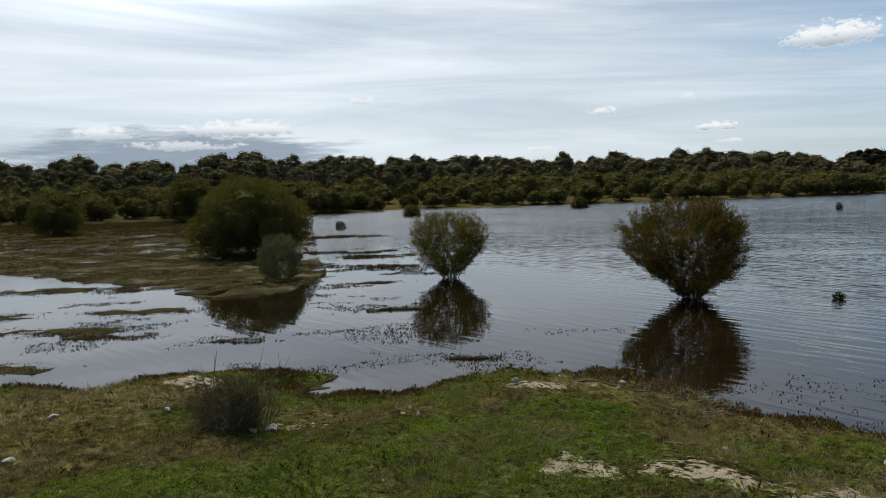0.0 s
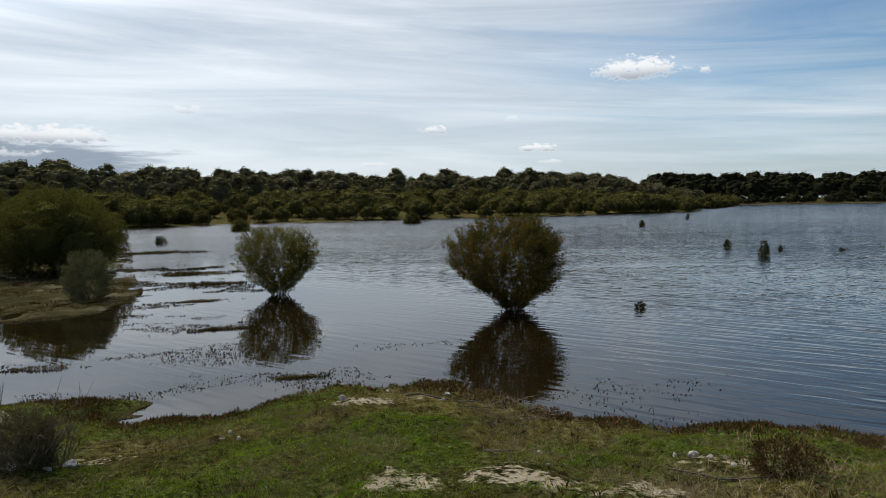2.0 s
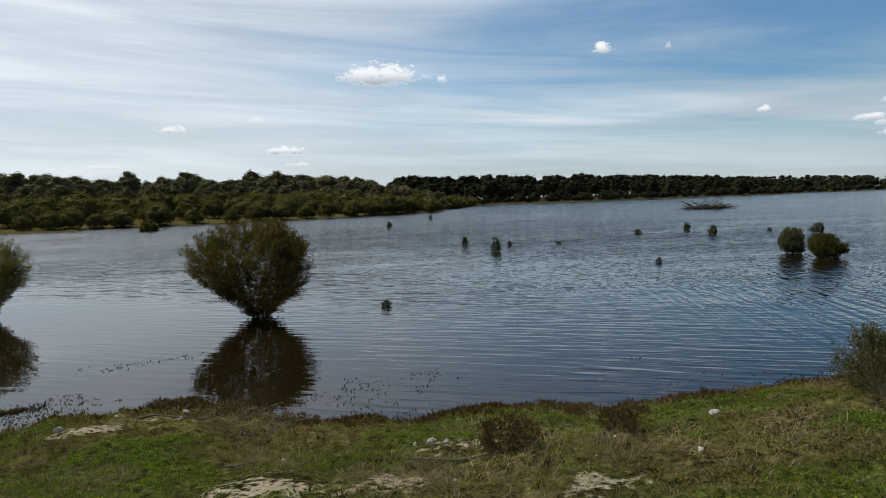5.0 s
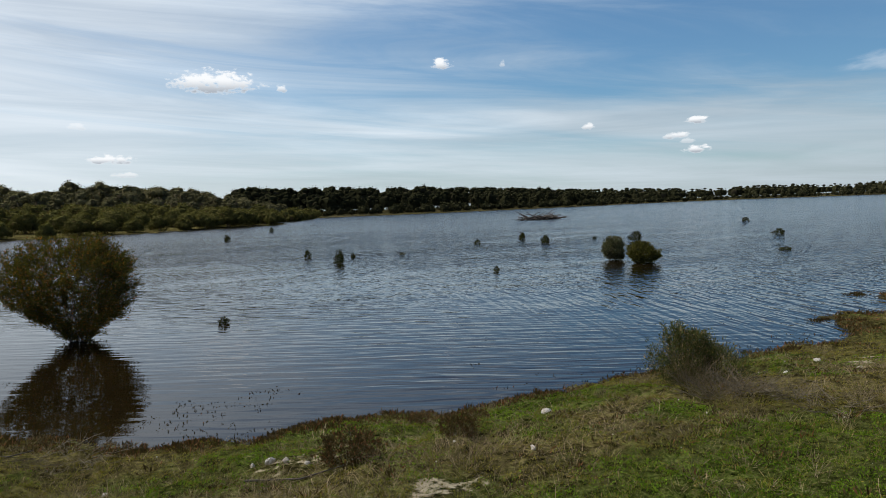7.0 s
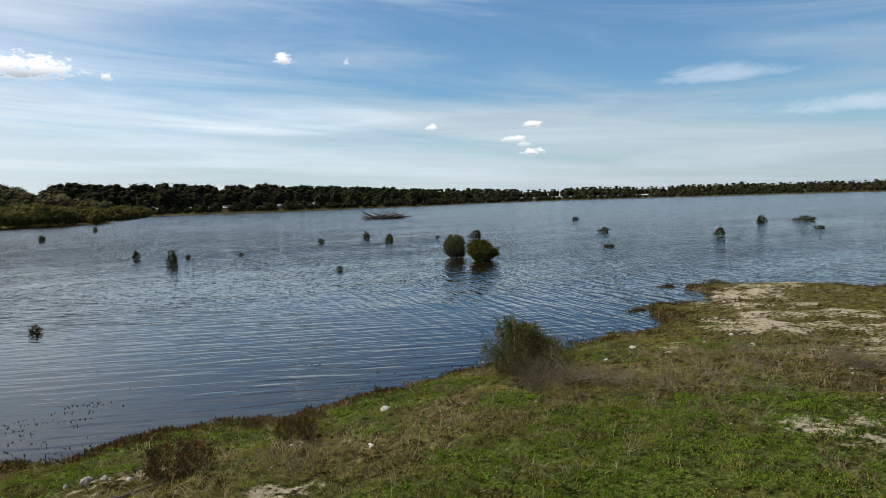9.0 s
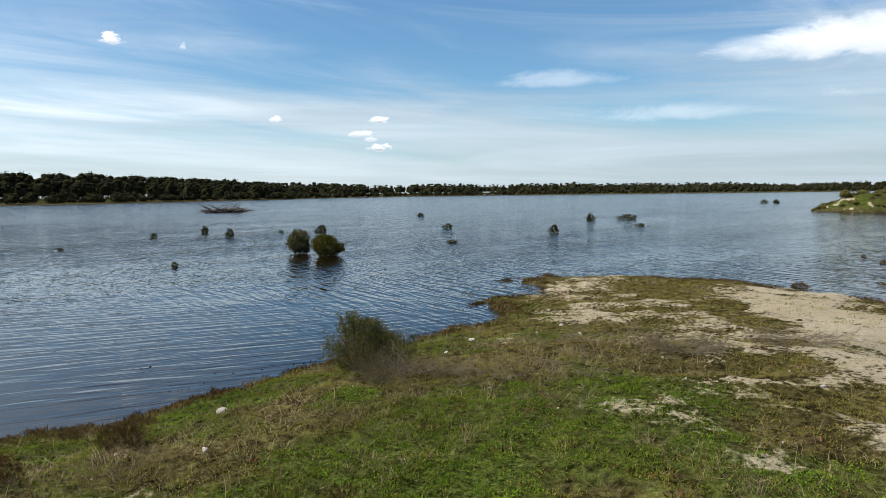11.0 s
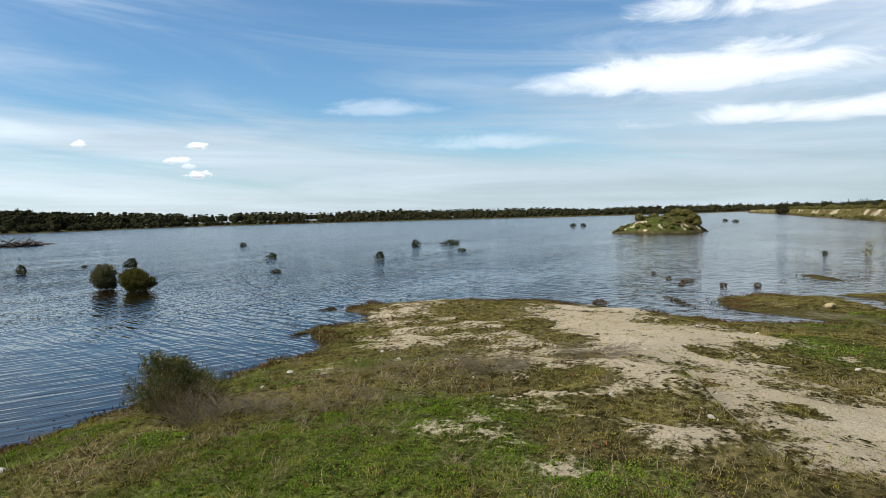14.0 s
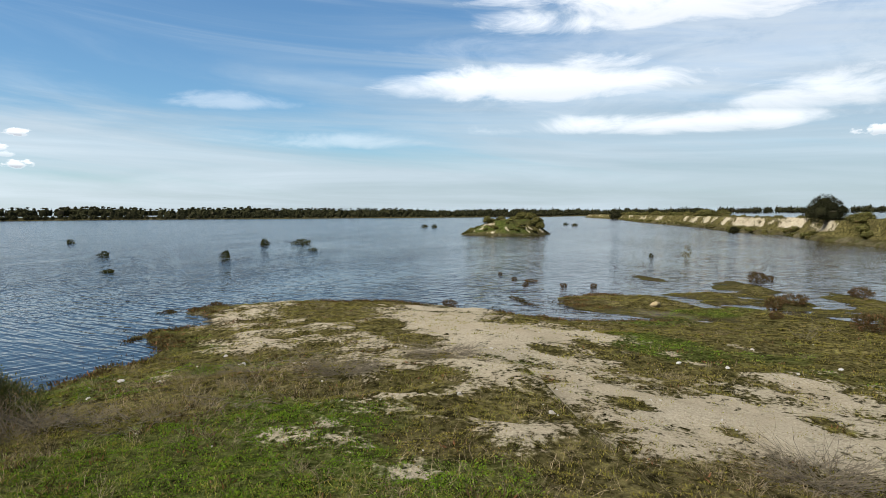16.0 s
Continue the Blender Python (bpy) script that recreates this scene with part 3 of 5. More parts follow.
def lay(x, y):
    """Ground height above the water and its cover (sand, lush, wet) at places x, y."""
    x, y = np.asarray(x, float), np.asarray(y, float)
    rough = waves(x, y, 3, 1.7, 4)
    fine = waves(x, y, 5, 6.0, 3)
    s = inside(NEAR_SHORE, x, y) + np.where(x < 2, 0.20, 0.15) * fine + 0.10 * rough * ((x > 9) | (x < 2)) + 0.06 * waves(x, y, 12, 14.0, 2)
    top = np.interp(x, [-5, 3, 7, 9, 13], [0.40, 0.46, 0.60, 0.40, 0.20])
    top = np.where(y < -2.0, np.minimum(top, np.interp(y, [-9, -6, -4.2, -2.0], [0.05, 0.10, 0.20, 0.42])), top)
    near = np.where(s > 0, 0.012 + top * (1 - np.exp(-np.maximum(s, 0) / 2.0)), 0.0)
    near = near + np.where(s > 0, (0.035 * rough + 0.022 * fine) * np.clip(s / 0.8, 0, 1), 0)
    near = near - 0.085 * np.clip((-6.5 - y) / 1.5, 0, 1) * np.clip((x - 10.5) / 1.5, 0, 1) * np.clip(waves(x * 0.5, y, 17, 2.2, 2) + 0.45, 0, 1)
    near = near + np.where(s > 0.15, 0.014 * waves(x, y, 9, 13.0, 2), 0)
    bed = -0.03 - 0.35 * (1 - np.exp(np.minimum(s, 0) / 3.0)) + 0.03 * rough
    z = np.where(s > 0, near, bed)
    m = inside(MARSH, x, y)
    mz = 0.030 * np.clip(m / 1.5, 0, 1) + 0.045 * rough + 0.05 * fine + 0.02 * waves(x, y, 8, 16.0, 2) - np.interp(y, [14, 18, 21, 28, 42, 50], [0.006, -0.014, -0.004, 0.012, 0.014, -0.01])
    z = np.where(m > 0, np.maximum(z, mz), z)
    f = inside(FAR, x, y)
    z = np.where(f > 0, np.maximum(z, 0.02 + np.clip(f * 0.05, 0, 1.2)), z)
    p = np.full(x.shape, -9.0)
    for px, py, a, b in PATCHES:
        p = np.maximum(p, 1 - ((x - px) / a) ** 2 - ((y - py) / b) ** 2)
    pz = 0.020 * np.clip(p - 0.25 + 0.9 * rough + 1.2 * fine + 0.9 * waves(x, y, 7, 13.0, 2), -1, 1)
    z = np.where(p > -0.6, np.maximum(z, pz), z)
    sand = np.zeros(x.shape)
    for px, py, a, b, k in SANDS:
        sand = np.maximum(sand, 0.74 * k * np.clip(1.3 - np.sqrt(((x - px) / a) ** 2 + ((y - py) / b) ** 2), 0, 1))
    sand = np.maximum(sand, 0.76 * np.clip(0.34 + inside(BARE, x, y) / 1.2, 0, 1))
    for poly, share in zip(MIXED, (0.29, 0.19)):
        sand = np.maximum(sand, share * np.clip(0.75 + inside(poly, x, y) / 0.8, 0, 1))
    for px, py, a, b in ISLETS:
        sand = sand - 0.9 * np.clip(1.4 - np.sqrt(((x - px) / a) ** 2 + ((y - py) / b) ** 2), 0, 1)
    sand = np.clip(sand + (0.28 * rough + 0.26 * fine) * (sand > 0.02), 0, 1)
    lush = np.clip(0.36 + 0.85 * waves(x, y, 11, 1.1, 4) + np.where(x > 9, -0.25, 0) + np.where(x < 7, 0.16, 0) + np.where(y < -4, 0.1, 0) - 0.35 * np.clip((x - 9.5) / 2, 0, 1) * np.clip((-5.5 - y) / 1.5, 0, 1), 0, 1)
    lush = np.clip(lush - 0.45 * np.clip(1.0 + inside(BARE, x, y) / 2.2, 0, 1), 0, 1)
    for px, py, a, b in LUSH:
        lush = np.maximum(lush, np.clip(1.5 - np.sqrt(((x - px) / a) ** 2 + ((y - py) / b) ** 2), 0, 0.9))
    wet = np.where(f > 0, np.where(x > 60, 0.8, 0.25), np.clip(1 - z / 0.07, 0, 1))
    lush = np.where(f > 0, 0.0, lush)
    wet = np.where((m > 0) | (p > -0.6), np.clip(1.05 - z * 3, 0.80, 1), wet)
    lush = np.where(m > 0, np.where(y > 34, 0.05, 0.35), np.where(p > -0.6, 0.0, lush))
    return z, sand, lush, wet


# bare sand: x, y, half widths, strength
SANDS = [(1.2, 3.95, 0.6, 0.28, 0.44), (1.7, 3.85, 0.5, 0.22, 0.40), (2.1, 3.5, 0.35, 0.18, 0.36), (-1.15, 5.2, 0.35, 0.16, 0.6), (0.9, 6.1, 0.35, 0.18, 0.55), (1.5, 6.35, 0.35, 0.15, 0.55), (-2.2, 6.6, 0.5, 0.25, 0.5), (9.5, -0.7, 0.9, 0.35, 0.55), (10.8, 0.3, 1.6, 0.7, 0.42),
    (10.0, 1.0, 0.7, 0.35, 0.7), (8.3, 1.7, 0.8, 0.26, 0.65), (13.8, -3.0, 1.2, 0.5, 0.6), (8.4, -4.5, 0.5, 0.12, 0.5), (9.2, -5.9, 0.6, 0.15, 0.45), (7.4, -6.0, 1.0, 0.3, 0.45), (3.0, 2.6, 0.3, 0.15, 0.45), (2.7, 3.9, 0.5, 0.25, 0.4)]
# the bare ground along the spit, and turf islands in it
BARE = np.array([(14.2, -0.4), (15.3, -1.4), (15.4, -2.8), (13.6, -3.3), (11.4, -3.4), (10.8, -4.1), (9.9, -4.6), (9.4, -4.1), (8.9, -3.3), (8.4, -3.7), (8.0, -3.9), (7.1, -3.6), (6.9, -3.9), (7.2, -5.4), (6.4, -6.2), (4.4, -6.2),
    (3.6, -4.8), (4.4, -3.6), (4.4, -2.2), (4.7, -2.0), (5.3, -2.2), (5.8, -2.3), (6.1, -2.2), (5.9, -1.8), (6.0, -1.4), (6.5, -1.4), (6.7, -1.2), (6.7, -0.8), (6.9, -0.5), (8.0, -0.6), (9.3, -1.2), (10.5, -1.0), (10.9, -0.6)])
# thin turf with the sand showing through
MIXED = [np.array([(15.4, 2.6), (15.6, 1.0), (14.4, -0.6), (10.5, -1.0), (7.4, -0.4), (8.1, 0.9), (10.3, 1.4), (11.9, 1.9)]), np.array([(6.2, 0.1), (6.6, -0.8), (6.1, -1.3), (5.8, -1.8), (5.8, -2.3), (4.9, -2.1), (4.6, -1.4), (4.6, -0.9), (5.0, -0.3), (5.2, 0.1)])]
ISLETS = [(6.3, -0.9, 0.3, 0.22), (6.4, -1.2, 0.26, 0.12), (11.7, -1.0, 0.8, 0.3), (13.3, 0.0, 0.7, 0.25), (8.7, -2.85, 0.3, 0.16), (6.4, -2.0, 0.2, 0.1), (9.1, -3.6, 0.7, 0.12), (9.6, -1.25, 0.6, 0.25), (7.6, -1.35, 0.4, 0.18), (6.0, -2.8, 0.2, 0.12), (5.2, -3.3, 0.25, 0.12), (5.6, -4.4, 0.3, 0.15)]
LUSH = [(4.75, 0.2, 0.9, 0.6), (4.8, 1.3, 0.8, 0.6), (5.2, 2.3, 0.35, 0.3), (4.7, -0.25, 0.45, 0.35), (5.25, 0.45, 0.5, 0.4), (4.1, -0.9, 0.4, 0.5), (0.1, 5.0, 0.9, 0.3), (1.0, 5.4, 0.6, 0.3), (-1.6, 4.0, 0.9, 0.35), (9.4, -4.7, 1.4, 0.7), (2.6, 2.0, 0.6, 0.5), (3.4, -0.8, 0.7, 0.5), (3.6, 0.9, 0.8, 0.5)]


def spread(a, b, step, grow, reach_lo, reach_hi, mid_lo=0, mid_hi=0, mid_step=0.2):
    core = np.arange(a, b + step / 2, step)
    hi = list(b + np.arange(mid_step, mid_hi, mid_step)) if mid_hi else []
    lo = list(a - np.arange(mid_step, mid_lo, mid_step)) if mid_lo else []
    g, x = (mid_step if mid_hi else step), (hi[-1] if hi else b)
    while x < reach_hi:
        g *= grow
        x += g
        hi.append(x)
    g, x = (mid_step if mid_lo else step), (lo[-1] if lo else a)
    while x > -reach_lo:
        g *= grow
        x -= g
        lo.append(x)
    return np.concatenate([lo[::-1], core, hi])


def grid_faces(nx, ny):
    i, j = np.meshgrid(np.arange(nx - 1), np.arange(ny - 1), indexing="ij")
    p = i * ny + j
    return np.stack([p, p + ny, p + ny + 1, p + 1], -1).reshape(-1, 4)


def paint(me, sand, lush, wet):
    a = me.color_attributes.new("cover", "FLOAT_COLOR", "POINT")
    a.data.foreach_set("color", np.stack([sand, lush, wet, np.ones_like(sand)], -1).astype(np.float32).ravel())


def build_ground():
    gx = spread(-7, 17, 0.14, 1.09, 2600, 2600, 8, 6)
    gy = spread(-12.5, 8.5, 0.14, 1.09, 2600, 2600, 2, 15)
    X, Y = (a.ravel() for a in np.meshgrid(gx, gy, indexing="ij"))
    z, sand, lush, wet = lay(X, Y)
    me = smooth(mesh_np("ground", np.stack([X, Y, z], -1), grid_faces(len(gx), len(gy)), M_GROUND))
    paint(me, sand, lush, wet)
    tagged(new("ground", me), "grassy sandy lake bank, marsh and lake bed", "ground", kind="structure")
    wx = np.array([-2600, 2600.0])
    X, Y = (a.ravel() for a in np.meshgrid(wx, wx, indexing="ij"))
    tagged(new("water", mesh_np("water", np.stack([X, Y, 0 * X], -1), grid_faces(2, 2), M_WATER)), "dark rippled lake water reflecting a cloudy sky", "water", kind="structure")


build_ground()


def height(x, y):
    return float(lay(np.array([x]), np.array([y]))[0][0])


# ---- far land: embankment, island ----
BANK_U = (0, 0.03, 0.09, 0.15, 0.22, 0.5, 0.8, 1.0)
BANK_Z = (-0.25, 0.12, 0.25, 0.42, 0.96, 1.0, 0.85, -0.25)


def bank_mesh(name, line, width, top, seed, step=0.4):
    """A ridge along a line, cut to a low sandy cliff on the side that falls to the lake."""
    line = np.array(line, float)
    seg = np.linalg.norm(np.diff(line, axis=0), axis=1)
    s = np.concatenate([[0], np.cumsum(seg)])
    t = np.arange(0, s[-1], step)
    c = np.stack([np.interp(t, s, line[:, k]) for k in (0, 1)], -1)
    tan = unit(np.gradient(c, axis=0))
    nrm = np.stack([tan[:, 1], -tan[:, 0]], -1)
    u = np.concatenate([np.linspace(0, 0.3, 20), np.linspace(0.36, 1, 9)])
    T, U = np.meshgrid(t, u, indexing="ij")
    jag = 0.5 * waves(T, U * 3, seed + 1, 0.8, 4) + 0.12 * waves(T, U * width * 2, seed + 6, 4.0, 2)
    P = c[:, None] + nrm[:, None] * (U * width + jag)[..., None]
    Z = np.interp(U, BANK_U, BANK_Z) * top * (1 + 0.09 * waves(T, U * width, seed + 2, 0.35, 3)) + 0.07 * waves(T, U * width, seed + 3, 2.0, 3)
    ends = np.clip(np.minimum(T, t[-1] - T) / 2.5, 0, 1)
    Z = Z * ends - 0.25 * (1 - ends)
    me = smooth(mesh_np(name, np.concatenate([P, Z[..., None]], -1).reshape(-1, 3), grid_faces(len(t), len(u)), M_GROUND))
    strong = np.interp(T, [22, 27, 62, 76, 90, 200], [0, 0.9, 0.9, 0.55, 0.40, 0.35])
    face = np.clip(1.5 - np.abs(U - 0.185) / 0.045, 0, 1) * np.clip(strong * 1.2 - 0.45 + 0.9 * waves(T, U * width * 2, seed + 5, 0.7, 4), 0, 0.8)
    paint(me, face.ravel(), np.full(face.size, 0.22), np.where(face > 0.3, 0, np.clip(1.1 - Z / 0.6, 0.25, 1)).ravel())
    return me


DYKE = [(20, -27), (35.2, -30.3), (44.7, -32.8), (54.5, -37.9), (67.2, -40.4), (85, -46.5), (104.7, -53.1), (146.6, -65.1), (228.4, -92.5), (330, -118)]
tagged(new("embankment", bank_mesh("embankment", DYKE, 7.0, 1.5, 21)), "long low embankment with a sandy cliff and scrub on top", "bank", kind="structure")
ISLE = pose(67.4, -16.15, 0, 0, 0, -103.3)


def island_z(u, v):
    """Height of the island: u along its length, v through its depth."""
    u, v = np.asarray(u, float), np.asarray(v, float)
    r = np.sqrt((u / np.where(u < 0, 4.5, 4.4)) ** 2 + (v / 3.4) ** 2) * (1 + 0.08 * waves(u, v, 31, 1.1, 3))
    slope = np.where(u < -1.0, 0.80, 0.45)
    z = 1.42 * np.clip((1 - r) / slope, -0.5, 1) ** 1.0
    return np.where(z > 0, z, z * 0.6) + (0.10 * waves(u, v, 33, 2.2, 3) + 0.12 * waves(u, v, 34, 0.9, 2)) * (r < 1.02)


def island():
    g, q = np.linspace(-5.4, 5.4, 110), np.linspace(-4.2, 4.2, 84)
    X, Y = np.meshgrid(g, q, indexing="ij")
    Z = island_z(X, Y)
    me = smooth(mesh_np("island", np.stack([X, Y, Z], -1).reshape(-1, 3), grid_faces(len(g), len(q)), M_GROUND))
    sand = np.clip(waves(X * 1.3, Y + X * 0.5, 35, 1.6, 3) * 2.0 - 0.5, 0, 0.62) * (Z < 1.15) * (Z > 0.2)
    lush = np.clip(0.22 + waves(X, Y, 36, 0.8, 2) * 0.5, 0, 1)
    paint(me, sand.ravel(), lush.ravel(), np.where(sand > 0.2, 0, np.clip(0.9 - Z / 0.6, 0.1, 1)).ravel())
    tagged(new("island", me), "small grassy island mound in the lake", "island", kind="structure").matrix_world = ISLE


island()

# ---- large bushes in and beside the shallows ----
R = np.random.default_rng
bush("paperbark_bush", (4.38, 12.2, -0.02), R(1), 1.80, 1.66, "broad dome-shaped olive bush standing in shallow water", M_LEAF_RUST, stems=17, limbs=190, shoots=1350, per=50, leaf=(0.044, 0.013), shoot=0.19)
bush("paperbark_bush", (0.15, 16.15, -0.02), R(2), 1.46, 1.46, "olive bush with pale stems standing in shallow water", M_LEAF, stems=20, limbs=150, shoots=850, per=40, leaf=(0.046, 0.014), shoot=0.20, base=0.12, up=0.8)
bush("saltbush", (-3.92, 16.6, 0.02), R(4), 1.0, 1.02, "small grey-green bush at the marsh edge", M_LEAF_GREY, profile=ROUND, stems=12, limbs=60, shoots=420, per=34, leaf=(0.042, 0.013), shoot=0.14, base=0.14, up=0.8)

# ---- shore bushes and woods on the far side ----
def quad_ball(n=5):
    """A ball of quads: a cube's faces blown up to a sphere."""
    g = np.linspace(-1, 1, n)
    vs, fs = [], []
    for axis in range(3):
        for sign in (-1.0, 1.0):
            a, b = (q.ravel() for q in np.meshgrid(g, g, indexing="ij"))
            p = np.stack([a, b, np.full(a.shape, sign)], -1)
            vs.append(np.roll(p, axis, axis=1))
            fs.append(grid_faces(n, n) + n * n * len(fs))
    return unit(np.concatenate(vs)), np.concatenate(fs)


SMALL_CORE = quad_ball(3)
SMALL_CORE = (SMALL_CORE[0], SMALL_CORE[1][SMALL_CORE[0][SMALL_CORE[1]][..., 2].mean(1) > -0.5])   # open below, where nothing shows


def merged(*geos):
    v, f, n = [], [], 0
    for a, b in geos:
        v.append(a)
        f.append(b + n)
        n += len(a)
    return np.concatenate(v), np.concatenate(f)


def lobed(rng, lobes, n, leaf, up=0.5, shoot=0.0, per=1, floor=0.02):
    """Leaf sprays over overlapping rounded lobes (rows of centre, radius, half height), with a dark solid heart in each lobe."""
    lobes = np.array(lobes, float)
    c, rad = lobes[:, :3], lobes[:, [3, 3, 4]]
    size = lobes[:, 3] * (lobes[:, 3] + lobes[:, 4])
    pick = rng.choice(len(lobes), n * 3, p=size / size.sum())
    d = unit(rng.normal(size=(n * 3, 3)))
    bump = 1 + 0.09 * np.sin(d @ rng.normal(0, 4.0, (3, 3)) + pick[:, None]).sum(1) / 1.7
    p = c[pick] + d * rad[pick] * (bump * rng.uniform(0.86, 1.02, n * 3))[:, None]
    ok = p[:, 2] > floor
    for j in range(len(lobes)):
        ok &= (pick == j) | ((((p - c[j]) / rad[j]) ** 2).sum(1) > 0.82)
    p, d = p[ok][:n], d[ok][:n]
    way = unit(d * 0.7 + [0, 0, up] + rng.normal(0, 0.35, p.shape))
    if per > 1:
        p, d, way = (np.repeat(a, per, 0) for a in (p, d, way))
        p = p + way * shoot * rng.uniform(0, 1, (len(p), 1)) + rng.normal(0, leaf[0] * 0.3, p.shape)
        way = way + rng.normal(0, 0.5, p.shape)
    else:
        way = np.cross(d, rng.normal(size=p.shape)) + d * rng.uniform(-0.1, 0.45, (len(p), 1)) + [0, 0, 0.15]
    hearts = []
    for j in range(len(lobes)):
        v = c[j] + SMALL_CORE[0] * rad[j] * 0.80
        v[:, 2] = np.maximum(v[:, 2], floor)
        hearts.append((v, SMALL_CORE[1]))
    return merged(leaf_geo(rng, p, way, *leaf, face=None if per > 1 else d + [0, 0, 0.3]), *hearts)


def dome_lobes(rng, w, h, n=9):
    """Lobes of a rounded bush that reaches the ground."""
    rows = [(0, 0, h * 0.42, w * 0.36, h * 0.50)]
    for k in range(n):
        a, f = k * 2.4 + rng.uniform(-0.4, 0.4), math.sqrt((k + 0.5) / n)
        r = w * rng.uniform(0.15, 0.22)
        z = h * (0.74 - 0.46 * f ** 2) * rng.uniform(0.9, 1.08)
        rows.append((math.cos(a) * f * (w / 2 - r), math.sin(a) * f * (w / 2 - r), z, r, max(r * 0.75, 0.24 * h)))
    return rows


def dome_geo(rng, w, h, n, leaf, lobes=9, per=1, shoot=0.0):
    """A rounded bush: leaves over a lobed dome, with stems inside."""
    lines = []
    for s in range(6):
        a = s * 1.05 + rng.uniform(-0.3, 0.3)
        e = np.array([math.cos(a) * w * 0.25, math.sin(a) * w * 0.25, h * 0.6])
        lines.append((np.array([[0.03 * e[0], 0.03 * e[1], -0.05], e * 0.5 + rng.normal(0, 0.04, 3), e]), [0.05, 0.035, 0.015]))
    return lobed(rng, dome_lobes(rng, w, h, lobes), n, leaf, 0.5, shoot, per), tube_geo(lines, 3)


belt_kinds = [dome_geo(R(40 + k), 4.0, 3.0, 1250, (0.28, 0.12)) for k in range(6)]
fine_kind = dome_geo(R(48), 4.0, 3.0, 1500, (0.11, 0.036), per=9, shoot=0.25)
belt_meshes = [(smooth(mesh_np("trunk", *s, M_BARK)), mesh_np("crown", *c, M_LEAF_BELT)) for c, s in belt_kinds]
belt_meshes.append((smooth(mesh_np("trunk", *fine_kind[1], M_BARK)), mesh_np("crown", *fine_kind[0], M_LEAF_BELT)))
bank_kinds = [dome_geo(R(240 + k), 4.0, 3.0, 420, (0.40, 0.16), 6) for k in range(3)]
bank_meshes = [(smooth(mesh_np("trunk", *s, M_BARK)), mesh_np("crown", *c, M_LEAF_BELT)) for c, s in bank_kinds]
wattle = dome_geo(R(3), 4.25, 2.55, 3000, (0.085, 0.022), 13, 14, 0.26)
ob = thing("wattle_bush", (-6.35, 23.6, 0.0), "large dense rounded dark green bush on the marsh", "bush")
part("trunk", smooth(mesh_np("trunk", *wattle[1], M_BARK)), ob)
part("crown", mesh_np("crown", *wattle[0], M_LEAF_GREEN), ob)


def shore_bush(x, y, w, h, k, turn, group="bushes along the far shore", label="rounded green bush on the far lake shore"):
    ob = thing("shore_bush", (x, y, height(x, y) - 0.03), label, "bush", group)
    ob.rotation_euler[2] = turn
    ob.scale = (w / 4.0, w / 4.0, h / 3.0)
    part("trunk", belt_meshes[k][0], ob)
    part("crown", belt_meshes[k][1], ob)


for x, y, w, h, lab in [(-23.8, 42.9, 3.8, 2.5, "rounded green bush alone on the marsh"), (-2.53, 59.7, 1.9, 1.4, "small round bush standing in the water"), (13.9, 70.2, 1.9, 1.6, "small bush standing in the water"),
                        (-21.2, 59.5, 5.2, 3.8, "tall rounded bush at the marsh edge"), (-15.0, 52.0, 4.5, 3.6, "tall rounded bush at the marsh edge")]:
    shore_bush(x, y, w, h, 6, x, "", lab)

rng = R(50)


def along(line, gap, depth, first):
    line = np.array(line, float)
    s = np.concatenate([[0], np.cumsum(np.linalg.norm(np.diff(line, axis=0), axis=1))])
    t = 0.0
    while t < s[-1]:
        p = [np.interp(t, s, line[:, k]) for k in (0, 1)]
        q = [np.interp(min(t + 1, s[-1]), s, line[:, k]) for k in (0, 1)]
        tx, ty = q[0] - p[0], q[1] - p[1]
        n = math.hypot(tx, ty) or 1
        d = first + depth * rng.uniform()
        yield p[0] - ty / n * d, p[1] + tx / n * d
        t += gap * rng.uniform(0.6, 1.4)


BELT = [(-75, 72), (-31, 79), (-12, 73), (-4, 85), (15, 87), (41, 90), (60, 96), (73, 106), (84, 128), (100, 155)]
for gap, depth, first, small, big in ((3.6, 3, 0.6, 1.7, 3.1), (3.6, 8, 5, 2.2, 3.3), (3.6, 14, 14, 2.5, 3.6), (4.2, 12, 28, 2.6, 3.8)):
    for x, y in along(BELT, gap, depth, first):
        h = rng.uniform(small, big)
        shore_bush(x, y, h * rng.uniform(1.25, 1.75), h, int(rng.integers(6)), rng.uniform(0, 6.28))
for x, y in along([(-75, 50), (-45, 60), (-30, 66), (-20, 70)], 3.0, 8, 0):
    h = rng.uniform(2.0, 3.0)
    shore_bush(x, y, h * rng.uniform(1.3, 1.7), h, int(rng.integers(4)), rng.uniform(0, 6.28))


